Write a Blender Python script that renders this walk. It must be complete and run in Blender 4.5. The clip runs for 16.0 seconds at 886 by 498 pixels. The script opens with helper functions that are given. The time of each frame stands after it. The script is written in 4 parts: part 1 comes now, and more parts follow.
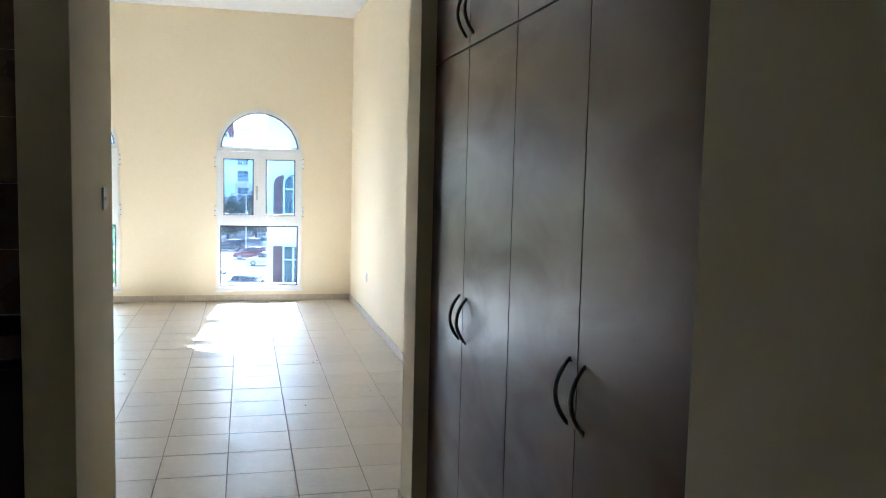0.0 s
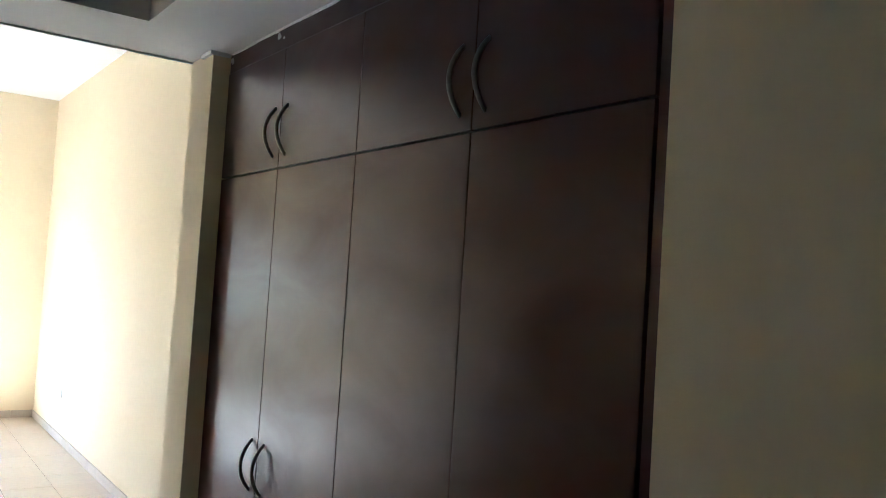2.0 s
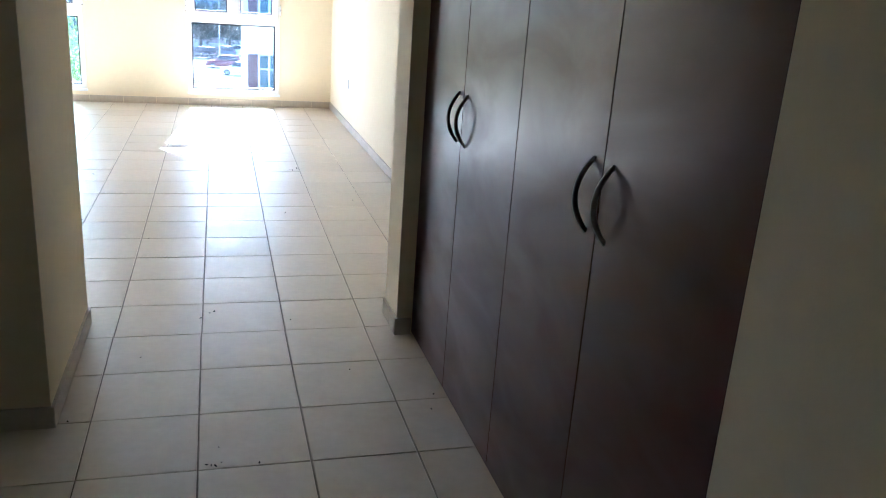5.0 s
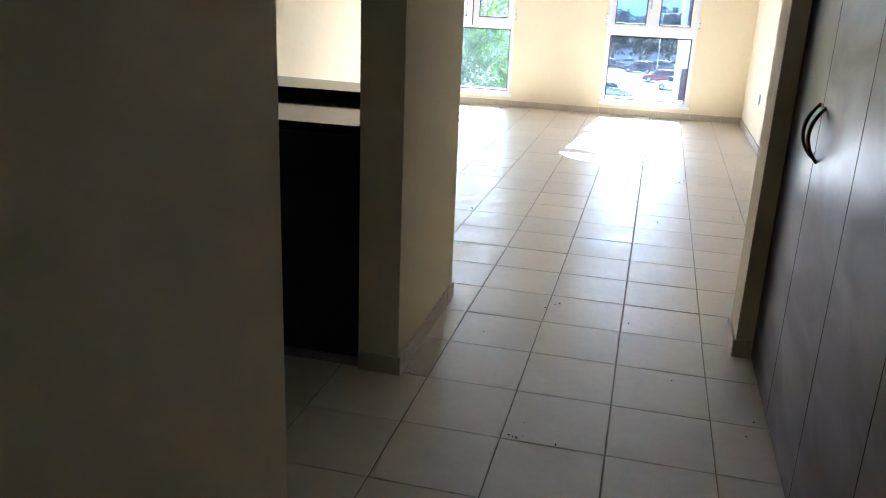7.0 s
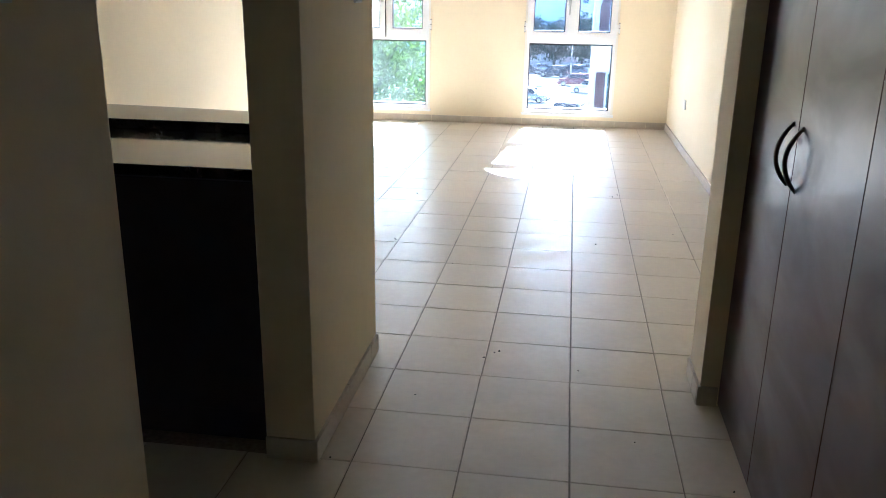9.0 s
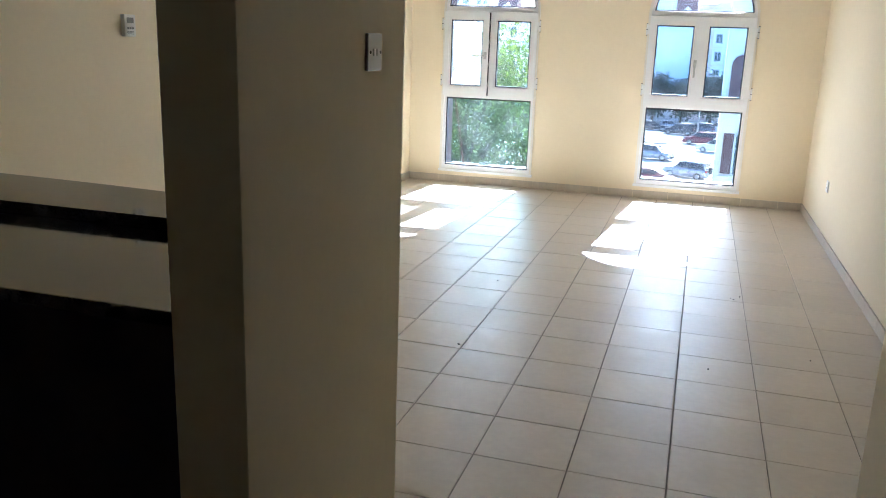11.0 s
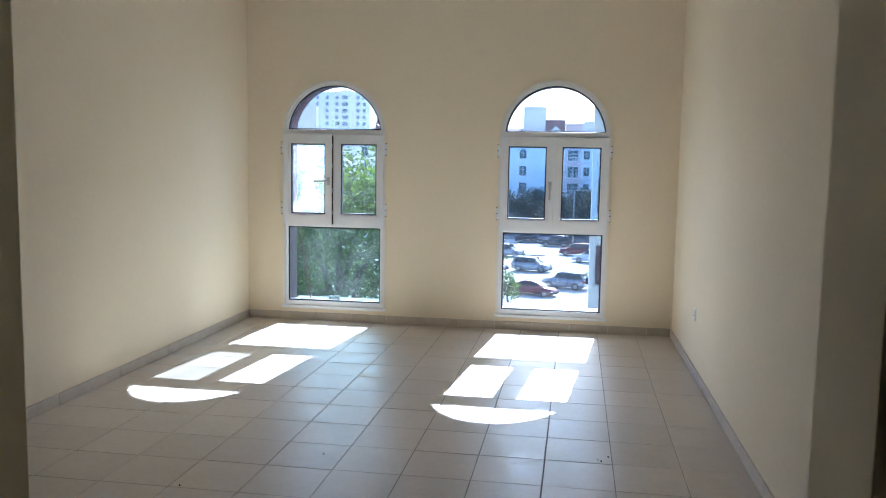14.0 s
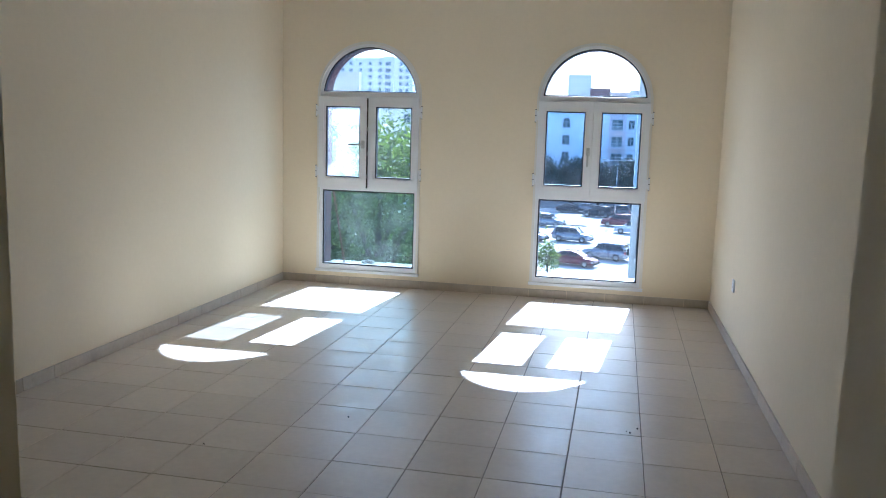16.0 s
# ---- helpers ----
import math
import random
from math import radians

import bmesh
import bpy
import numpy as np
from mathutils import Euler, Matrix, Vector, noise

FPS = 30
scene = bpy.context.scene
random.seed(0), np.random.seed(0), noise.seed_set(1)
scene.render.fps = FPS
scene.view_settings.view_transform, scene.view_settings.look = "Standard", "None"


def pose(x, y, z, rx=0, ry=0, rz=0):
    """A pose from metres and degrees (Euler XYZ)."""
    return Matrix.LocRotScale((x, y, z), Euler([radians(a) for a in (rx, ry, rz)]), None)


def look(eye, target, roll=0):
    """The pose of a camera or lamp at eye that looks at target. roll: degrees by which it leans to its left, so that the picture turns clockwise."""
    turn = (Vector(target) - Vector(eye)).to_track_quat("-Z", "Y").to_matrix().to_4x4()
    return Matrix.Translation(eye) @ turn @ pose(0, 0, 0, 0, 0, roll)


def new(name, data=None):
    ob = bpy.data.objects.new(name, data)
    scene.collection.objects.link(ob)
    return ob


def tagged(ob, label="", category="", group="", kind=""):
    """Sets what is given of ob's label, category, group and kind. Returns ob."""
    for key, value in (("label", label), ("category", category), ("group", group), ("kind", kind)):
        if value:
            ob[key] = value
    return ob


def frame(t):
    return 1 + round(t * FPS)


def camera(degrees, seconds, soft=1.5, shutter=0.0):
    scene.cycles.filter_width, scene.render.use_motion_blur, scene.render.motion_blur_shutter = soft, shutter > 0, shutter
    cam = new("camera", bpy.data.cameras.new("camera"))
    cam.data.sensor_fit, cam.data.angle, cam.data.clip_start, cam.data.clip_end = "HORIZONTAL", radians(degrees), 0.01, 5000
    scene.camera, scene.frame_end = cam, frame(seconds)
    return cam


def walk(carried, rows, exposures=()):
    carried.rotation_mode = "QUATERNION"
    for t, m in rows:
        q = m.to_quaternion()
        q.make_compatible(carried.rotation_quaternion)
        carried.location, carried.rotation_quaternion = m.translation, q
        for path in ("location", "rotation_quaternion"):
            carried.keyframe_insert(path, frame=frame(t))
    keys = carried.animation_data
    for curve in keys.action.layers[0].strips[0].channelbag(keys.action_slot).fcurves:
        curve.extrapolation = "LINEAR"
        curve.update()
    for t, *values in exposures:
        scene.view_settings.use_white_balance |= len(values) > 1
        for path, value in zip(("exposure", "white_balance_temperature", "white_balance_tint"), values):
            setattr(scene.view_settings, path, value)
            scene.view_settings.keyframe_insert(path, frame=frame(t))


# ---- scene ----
cam = camera(56.9, 16.0, soft=0.95)
PATH = [
    (0, (-0.27, -9.634, 1.514), (0.214, -7.702, 1.332), 1.4),
    (0.5, (-0.322, -9.422, 1.541), (0.427, -7.574, 1.387), 2.3),
    (1, (-0.399, -9.269, 1.564), (0.391, -7.435, 1.453), 2.9),
    (1.5, (-0.504, -9.257, 1.583), (0.51, -7.533, 1.536), 3.3),
    (2, (-0.577, -9.3, 1.616), (0.584, -7.673, 1.704), 3.6),
    (2.5, (-0.608, -9.309, 1.634), (0.58, -7.706, 1.769), 2.9),
    (3, (-0.595, -9.288, 1.584), (0.615, -7.697, 1.647), 2.6),
    (3.5, (-0.579, -9.282, 1.518), (0.65, -7.713, 1.35), 2.5),
    (4, (-0.526, -9.277, 1.446), (0.628, -7.692, 1.045), 2.4),
    (4.5, (-0.407, -9.321, 1.402), (0.427, -7.588, 0.856), 4.3),
    (4.7, (-0.352, -9.351, 1.398), (0.346, -7.574, 0.803), 4.5),
    (6.8, (0.022, -9.447, 1.41), (-0.267, -7.564, 0.803), 2.4),
    (7, (0.004, -9.488, 1.395), (-0.44, -7.642, 0.766), 2.4),
    (7.5, (-0.06, -9.516, 1.365), (-0.778, -7.797, 0.637), 1.8),
    (8, (-0.106, -9.415, 1.378), (-0.739, -7.657, 0.666), 1.3),
    (8.5, (-0.11, -9.24, 1.405), (-0.436, -7.367, 0.783), 0.7),
    (8.7, (-0.095, -9.148, 1.39), (-0.365, -7.262, 0.78), 0.9),
    (10.8, (-0.059, -8.218, 1.407), (-0.486, -6.344, 0.853), 1.9),
    (11, (-0.035, -8.123, 1.422), (-0.587, -6.265, 0.929), 2.0),
    (11.5, (0.035, -7.935, 1.451), (-0.629, -6.09, 1.056), 3.0),
    (12, (0.043, -7.734, 1.452), (-0.623, -5.889, 1.059), 3.2),
    (12.5, (0.042, -7.534, 1.47), (-0.467, -5.627, 1.146), 2.5),
    (13, (0.053, -7.464, 1.468), (-0.245, -5.511, 1.156), 1.5),
    (13.5, (0.069, -7.379, 1.458), (-0.219, -5.426, 1.135), 0.8),
    (14, (0.104, -7.25, 1.472), (-0.199, -5.284, 1.264), 1.0),
    (14.5, (0.136, -7.181, 1.488), (-0.206, -5.211, 1.471), 0.3),
    (15, (0.153, -7.142, 1.498), (-0.223, -5.178, 1.504), 0.1),
    (15.5, (0.139, -7.146, 1.488), (-0.237, -5.184, 1.403), 0.7),
    (16, (0.149, -7.16, 1.442), (-0.248, -5.221, 1.155), 1.7),
]
EXPOSURES = [(0, 4.27, 4450, 7), (1.5, 4.65, 4520, 8), (2.5, 5.42, 4530, 10), (3.5, 5.42, 4450, 10), (4.5, 4.99, 4370, 10), (7, 4.42, 4620, 11), (8, 5.0, 4750, 12),
             (8.5, 4.72, 4650, 12), (11, 3.87, 4680, 10), (12.5, 3.19, 4540, 10), (14.5, 2.95, 4500, 10), (16, 2.98, 4380, 10)]
walk(cam, [(t, look(eye, target, roll)) for t, eye, target, roll in PATH], EXPOSURES)

# ---- world and sun ----
SUN_FROM = Vector((0.14, 1.375, 1.0)).normalized()
world = bpy.data.worlds.new("sky")
scene.world = world
world.use_nodes = True
sky = world.node_tree.nodes.new("ShaderNodeTexSky")
sky.sky_type = "NISHITA"
sky.sun_disc = False
sky.sun_elevation = math.asin(SUN_FROM.z)
sky.sun_rotation = math.atan2(SUN_FROM.x, SUN_FROM.y)
sky.dust_density = 2.8
sky.air_density = 1.0
background = world.node_tree.nodes["Background"]
background.inputs["Strength"].default_value = 0.15
world.node_tree.links.new(sky.outputs["Color"], background.inputs["Color"])
sun_data = bpy.data.lights.new("sun", "SUN")
sun_data.energy = 4.0
sun_data.angle = radians(0.5)
sun_data.color = (1.0, 0.935, 0.84)
sun = new("sun", sun_data)
sun.matrix_world = look(SUN_FROM * 60, (0, 0, 0))


# ---- materials ----
def surface(name, dark, light, scale=4.0, fine=60.0, rough=0.6, rough_spread=0.15, bump=0.1, bump_scale=150.0,
            metal=0.0, spec=0.5, random_tint=0.0, stretch=(1, 1, 1), coat=0.0, ends=(0.33, 0.67)):
    """Two-scale mottled surface in world metres; random_tint varies whole pieces."""
    m = bpy.data.materials.new(name)
    m.use_nodes = True
    n, l = m.node_tree.nodes, m.node_tree.links
    b = n["Principled BSDF"]
    geo = n.new("ShaderNodeNewGeometry")
    mp = n.new("ShaderNodeMapping")
    mp.inputs["Scale"].default_value = stretch
    l.new(geo.outputs["Position"], mp.inputs["Vector"])
    big, small = n.new("ShaderNodeTexNoise"), n.new("ShaderNodeTexNoise")
    for tex, sc, det in ((big, scale, 5), (small, fine, 3)):
        tex.inputs["Scale"].default_value = sc
        tex.inputs["Detail"].default_value = det
        l.new(mp.outputs[0], tex.inputs["Vector"])
    mixn = n.new("ShaderNodeMix")
    mixn.data_type = "FLOAT"
    mixn.inputs[0].default_value = 0.35
    l.new(big.outputs["Fac"], mixn.inputs[2])
    l.new(small.outputs["Fac"], mixn.inputs[3])
    ramp = n.new("ShaderNodeValToRGB")
    ramp.color_ramp.elements[0].position, ramp.color_ramp.elements[1].position = ends
    ramp.color_ramp.elements[0].color, ramp.color_ramp.elements[1].color = (*dark, 1), (*light, 1)
    l.new(mixn.outputs[0], ramp.inputs["Fac"])
    colour = ramp.outputs["Color"]
    if random_tint:
        info, hsv, mr = n.new("ShaderNodeObjectInfo"), n.new("ShaderNodeHueSaturation"), n.new("ShaderNodeMapRange")
        mr.inputs["To Min"].default_value, mr.inputs["To Max"].default_value = 1 - random_tint, 1 + random_tint
        l.new(info.outputs["Random"], mr.inputs["Value"])
        l.new(mr.outputs[0], hsv.inputs["Value"])
        l.new(colour, hsv.inputs["Color"])
        colour = hsv.outputs["Color"]
    l.new(colour, b.inputs["Base Color"])
    mr2 = n.new("ShaderNodeMapRange")
    mr2.inputs["From Min"].default_value, mr2.inputs["From Max"].default_value = 0.3, 0.7
    mr2.inputs["To Min"].default_value, mr2.inputs["To Max"].default_value = max(0.02, rough - rough_spread), min(1, rough + rough_spread)
    l.new(big.outputs["Fac"], mr2.inputs["Value"])
    l.new(mr2.outputs[0], b.inputs["Roughness"])
    b.inputs["Metallic"].default_value = metal
    b.inputs["Specular IOR Level"].default_value = spec
    b.inputs["Coat Weight"].default_value = coat
    if bump:
        bt, bp = n.new("ShaderNodeTexNoise"), n.new("ShaderNodeBump")
        bt.inputs["Scale"].default_value = bump_scale
        bt.inputs["Detail"].default_value = 3
        bp.inputs["Strength"].default_value = bump
        bp.inputs["Distance"].default_value = 0.004
        l.new(mp.outputs[0], bt.inputs["Vector"])
        l.new(bt.outputs["Fac"], bp.inputs["Height"])
        l.new(bp.outputs["Normal"], b.inputs["Normal"])
    return m


def glass_pane(name, tint, haze=0.0, scale=7, span=(0.4, 0.75)):
    """Thin glazing: sees straight through a tint added to dim the bright outdoors, with a Fresnel gloss and a little
    dust.
    """
    m = bpy.data.materials.new(name)
    m.use_nodes = True
    n, l = m.node_tree.nodes, m.node_tree.links
    n.remove(n["Principled BSDF"])
    out = n["Material Output"]
    clear, gloss, dust = n.new("ShaderNodeBsdfTransparent"), n.new("ShaderNodeBsdfGlossy"), n.new("ShaderNodeBsdfTranslucent")
    clear.inputs["Color"].default_value = (*tint, 1)
    gloss.inputs["Roughness"].default_value = 0.02
    dust.inputs["Color"].default_value = (0.8, 0.8, 0.78, 1)
    fres = n.new("ShaderNodeFresnel")
    fres.inputs["IOR"].default_value = 1.35
    m1, m2 = n.new("ShaderNodeMixShader"), n.new("ShaderNodeMixShader")
    l.new(fres.outputs[0], m1.inputs[0])
    l.new(clear.outputs[0], m1.inputs[1])
    l.new(gloss.outputs[0], m1.inputs[2])
    tex, mr, geo = n.new("ShaderNodeTexNoise"), n.new("ShaderNodeMapRange"), n.new("ShaderNodeNewGeometry")
    tex.inputs["Scale"].default_value = scale
    tex.inputs["Detail"].default_value = 6
    l.new(geo.outputs["Position"], tex.inputs["Vector"])
    mr.inputs["From Min"].default_value, mr.inputs["From Max"].default_value = span
    mr.inputs["To Min"].default_value, mr.inputs["To Max"].default_value = haze * 0.3, haze
    l.new(tex.outputs["Fac"], mr.inputs["Value"])
    l.new(mr.outputs[0], m2.inputs[0])
    l.new(m1.outputs[0], m2.inputs[1])
    l.new(dust.outputs[0], m2.inputs[2])
    l.new(m2.outputs[0], out.inputs["Surface"])
    return m


def laminate(name, dark, light, rough, spread):
    """Dark wood-print foil under a wiped satin film: even colour, short-tailed gloss, cloudy wipe marks."""
    m = surface(name, dark, light, 2.2, 9, 0.6, 0.1, 0.0, stretch=(1, 1, 0.4), spec=0.0, ends=(0.2, 0.8))
    n, l = m.node_tree.nodes, m.node_tree.links
    gloss, fres, mix = n.new("ShaderNodeBsdfGlossy"), n.new("ShaderNodeFresnel"), n.new("ShaderNodeMixShader")
    gloss.distribution = "BECKMANN"
    fres.inputs["IOR"].default_value = 1.60
    geo, turn, wipe, mr = n.new("ShaderNodeNewGeometry"), n.new("ShaderNodeMapping"), n.new("ShaderNodeTexNoise"), n.new("ShaderNodeMapRange")
    turn.inputs["Rotation"].default_value = (0.6, 0, 0)
    turn.inputs["Scale"].default_value = (1, 1.2, 2.6)
    wipe.inputs["Scale"].default_value = 1.7
    wipe.inputs["Detail"].default_value = 4
    wipe.inputs["Distortion"].default_value = 0.8
    mr.inputs["From Min"].default_value, mr.inputs["From Max"].default_value = 0.3, 0.7
    mr.inputs["To Min"].default_value, mr.inputs["To Max"].default_value = rough - spread, rough + spread
    l.new(geo.outputs["Position"], turn.inputs["Vector"])
    l.new(turn.outputs[0], wipe.inputs["Vector"])
    l.new(wipe.outputs["Fac"], mr.inputs["Value"])
    l.new(mr.outputs[0], gloss.inputs["Roughness"])
    sheen, veil = n.new("ShaderNodeMapRange"), n.new("ShaderNodeMath")
    sheen.inputs["From Min"].default_value, sheen.inputs["From Max"].default_value = 0.32, 0.68
    sheen.inputs["To Min"].default_value, sheen.inputs["To Max"].default_value = 0.78, 1.22
    veil.operation = "MULTIPLY"
    l.new(wipe.outputs["Fac"], sheen.inputs["Value"])
    l.new(sheen.outputs[0], veil.inputs[0])
    l.new(fres.outputs[0], veil.inputs[1])
    l.new(veil.outputs[0], mix.inputs[0])
    l.new(n["Principled BSDF"].outputs[0], mix.inputs[1])
    l.new(gloss.outputs[0], mix.inputs[2])
    l.new(mix.outputs[0], n["Material Output"].inputs["Surface"])
    return m


M = {
    "wall": surface("cream_paint", (0.845, 0.738, 0.52), (0.885, 0.778, 0.56), 1.3, 30, 0.85, 0.06, 0.12, 220, spec=0.12),
    "ceiling": surface("white_ceiling_paint", (0.82, 0.81, 0.785), (0.86, 0.85, 0.825), 1.2, 25, 0.8, 0.1, 0.08, 200),
    "tile": surface("beige_ceramic_tile", (0.55, 0.465, 0.36), (0.69, 0.605, 0.495), 6, 30, 0.39, 0.10, 0.0, 60, random_tint=0.045, spec=0.6, ends=(0.22, 0.78)),
    "grout": surface("brown_grout", (0.12, 0.095, 0.07), (0.44, 0.385, 0.31), 1.7, 60, 0.9, 0.05, 0.2, 300),
    "skirting": surface("beige_skirting_tile", (0.55, 0.475, 0.37), (0.65, 0.57, 0.455), 9, 45, 0.45, 0.08, 0.02, 60, random_tint=0.05, spec=0.3),
    "wenge": laminate("dark_brown_laminate", (0.046, 0.0110, 0.0100), (0.062, 0.0150, 0.0138), 0.281, 0.004),
    "wenge_frame": surface("dark_brown_laminate_edge", (0.04, 0.014, 0.011), (0.06, 0.022, 0.018), 3, 20, 0.45, 0.1, 0.03, 90, stretch=(1, 1, 0.3), spec=0.3),
    "bronze": surface("dark_bronze_metal", (0.17, 0.15, 0.14), (0.26, 0.235, 0.215), 20, 120, 0.34, 0.05, 0.0, metal=1.0),
    "granite": surface("black_polished_granite", (0.012, 0.011, 0.010), (0.045, 0.040, 0.036), 30, 160, 0.09, 0.05, 0.0, spec=0.75),
    "cabinet": surface("black_brown_cabinet", (0.012, 0.010, 0.009), (0.022, 0.018, 0.016), 3, 20, 0.5, 0.1, 0.02, 90),
    "upvc": surface("white_window_plastic", (0.82, 0.82, 0.81), (0.87, 0.87, 0.86), 3, 40, 0.37, 0.07, 0.02, 120),
    "gasket": surface("black_rubber_gasket", (0.012, 0.012, 0.014), (0.03, 0.03, 0.034), 8, 60, 0.6, 0.1, 0.0),
    "burgundy": surface("burgundy_painted_wood", (0.060, 0.015, 0.021), (0.095, 0.027, 0.034), 4, 40, 0.55, 0.1, 0.05, 100),
    "trim": surface("cream_white_trim_paint", (0.80, 0.765, 0.68), (0.85, 0.815, 0.73), 3, 40, 0.6, 0.07, 0.02, 120, spec=0.25),
    "kitchen_tile": surface("brown_glazed_wall_tile", (0.13, 0.085, 0.05), (0.20, 0.135, 0.085), 5, 40, 0.3, 0.08, 0.02, 60, random_tint=0.06),
    "sill_stone": surface("pale_dusty_stone", (0.36, 0.33, 0.29), (0.48, 0.45, 0.40), 12, 60, 0.8, 0.1, 0.2, 60),
    "switch": surface("white_switch_plastic", (0.80, 0.785, 0.74), (0.85, 0.835, 0.79), 6, 60, 0.37, 0.07, 0.0, spec=0.2),
    "grey_plastic": surface("grey_plastic", (0.07, 0.07, 0.07), (0.12, 0.12, 0.12), 10, 60, 0.4, 0.1, 0.0),
    "frosted": surface("frosted_lamp_glass", (0.70, 0.70, 0.66), (0.78, 0.78, 0.74), 8, 50, 0.36, 0.06, 0.0),
    "steel": surface("brushed_steel", (0.45, 0.44, 0.42), (0.60, 0.59, 0.57), 20, 150, 0.38, 0.08, 0.0, metal=1.0),
    "window_lever": surface("satin_grey_lever", (0.50, 0.50, 0.48), (0.58, 0.58, 0.56), 20, 90, 0.4, 0.06, 0.0, metal=0.6),
    "glass": glass_pane("view_dimming_window_glass", (0.53, 0.54, 0.53), 0.009),
    "blue_glass": glass_pane("blue_tinted_window_glass", (0.46, 0.525, 0.575), 0.008),
    "dusty_glass": glass_pane("dusty_window_glass", (0.60, 0.62, 0.62), 0.13, 6, (0.42, 0.6)),
    "smudged_glass": glass_pane("smudged_window_glass", (0.46, 0.52, 0.50), 0.012, 4, (0.42, 0.68)),
}


# ---- mesh helpers ----
def mesh_of(name, bm, material, smooth=False):
    me = bpy.data.meshes.new(name)
    bm.normal_update()
    bm.to_mesh(me)
    bm.free()
    me.materials.append(material)
    if smooth:
        for p in me.polygons:
            p.use_smooth = True
    return me


def part(name, bm, material, parent=None, label="", smooth=False):
    ob = new(name, mesh_of(name, bm, material, smooth))
    if parent:
        ob.parent = parent
    return tagged(ob, label)


def thing(name, at, label, category, group="", kind=""):
    ob = new(name)
    ob.empty_display_size = 0.1
    ob.location = at
    return tagged(ob, label, category, group, kind)


def box(bm, x0, x1, y0, y1, z0, z1, bevel=0.0):
    vs = [bm.verts.new((x, y, z)) for x in (x0, x1) for y in (y0, y1) for z in (z0, z1)]
    fs = [bm.faces.new([vs[i] for i in q]) for q in ((0, 1, 3, 2), (4, 6, 7, 5), (0, 4, 5, 1), (2, 3, 7, 6), (0, 2, 6, 4), (1, 5, 7, 3))]
    if bevel:
        es = {e for f in fs for e in f.edges}
        bmesh.ops.bevel(bm, geom=list(es), offset=bevel, segments=2, affect="EDGES", profile=0.6)
    return bm


def boxes(*rows, bevel=0.0):
    bm = bmesh.new()
    for r in rows:
        box(bm, *r, bevel=bevel)
    return bm


def prism_y(bm, pts, y0, y1):
    """Extrude an (x, z) polygon from y0 to y1."""
    a = [bm.verts.new((x, y0, z)) for x, z in pts]
    b = [bm.verts.new((x, y1, z)) for x, z in pts]
    k = len(pts)
    bm.faces.new(a)
    bm.faces.new(b[::-1])
    for i in range(k):
        bm.faces.new((a[i], b[i], b[(i + 1) % k], a[(i + 1) % k]))
    return bm


def band_y(bm, outer, inner, y0, y1, closed=True):
    """A frame between two (x, z) outlines with as many points, from y0 to y1."""
    rings = [[bm.verts.new((x, y, z)) for x, z in line] for line, y in ((outer, y0), (inner, y0), (inner, y1), (outer, y1))]
    k = len(outer)
    for i in range(k if closed else k - 1):
        j = (i + 1) % k
        for r in range(4):
            s = (r + 1) % 4
            bm.faces.new((rings[r][i], rings[r][j], rings[s][j], rings[s][i]))
    if not closed:
        bm.faces.new([rings[r][0] for r in range(4)])
        bm.faces.new([rings[r][-1] for r in range(3, -1, -1)])
    bmesh.ops.recalc_face_normals(bm, faces=bm.faces[:])
    return bm


def arch_line(cx, half, bottom, spring, steps=28):
    """Closed outline of an arched opening: up the right side, over, and down the left."""
    pts = [(cx + half, bottom)]
    pts += [(cx + half * math.cos(a), spring + half * math.sin(a)) for a in np.linspace(0, math.pi, steps)]
    pts.append((cx - half, bottom))
    return pts


def tube(bm, pts, radius, sides=8, taper=None):
    pts = [Vector(p) for p in pts]
    rings = []
    for i, p in enumerate(pts):
        d = (pts[min(i + 1, len(pts) - 1)] - pts[max(i - 1, 0)]).normalized()
        u = d.orthogonal().normalized() if i == 0 else (u - d * u.dot(d)).normalized()
        v = d.cross(u)
        r = float(radius * (taper[i] if taper else 1))
        rings.append([bm.verts.new(p + r * (math.cos(a) * u + math.sin(a) * v)) for a in np.linspace(0, 2 * math.pi, sides, endpoint=False)])
    for a, b in zip(rings, rings[1:]):
        for i in range(sides):
            bm.faces.new((a[i], a[(i + 1) % sides], b[(i + 1) % sides], b[i]))
    bm.faces.new(rings[0][::-1])
    bm.faces.new(rings[-1])
    return bm


def lathe(bm, profile, cx, cy, sides=40):
    """Turn (radius, z) pairs about a vertical axis."""
    rings = [[bm.verts.new((cx + r * math.cos(a), cy + r * math.sin(a), z)) for a in np.linspace(0, 2 * math.pi, sides, endpoint=False)] for r, z in profile]
    for a, b in zip(rings, rings[1:]):
        for i in range(sides):
            bm.faces.new((a[i], a[(i + 1) % sides], b[(i + 1) % sides], b[i]))
    for ring in (rings[0], rings[-1]):
        bm.faces.new(ring)
    bmesh.ops.recalc_face_normals(bm, faces=bm.faces[:])
    return bm


def structure(name, bm, material, label):
    return tagged(part(name, bm, material), label, name.split("_")[0], kind="structure")


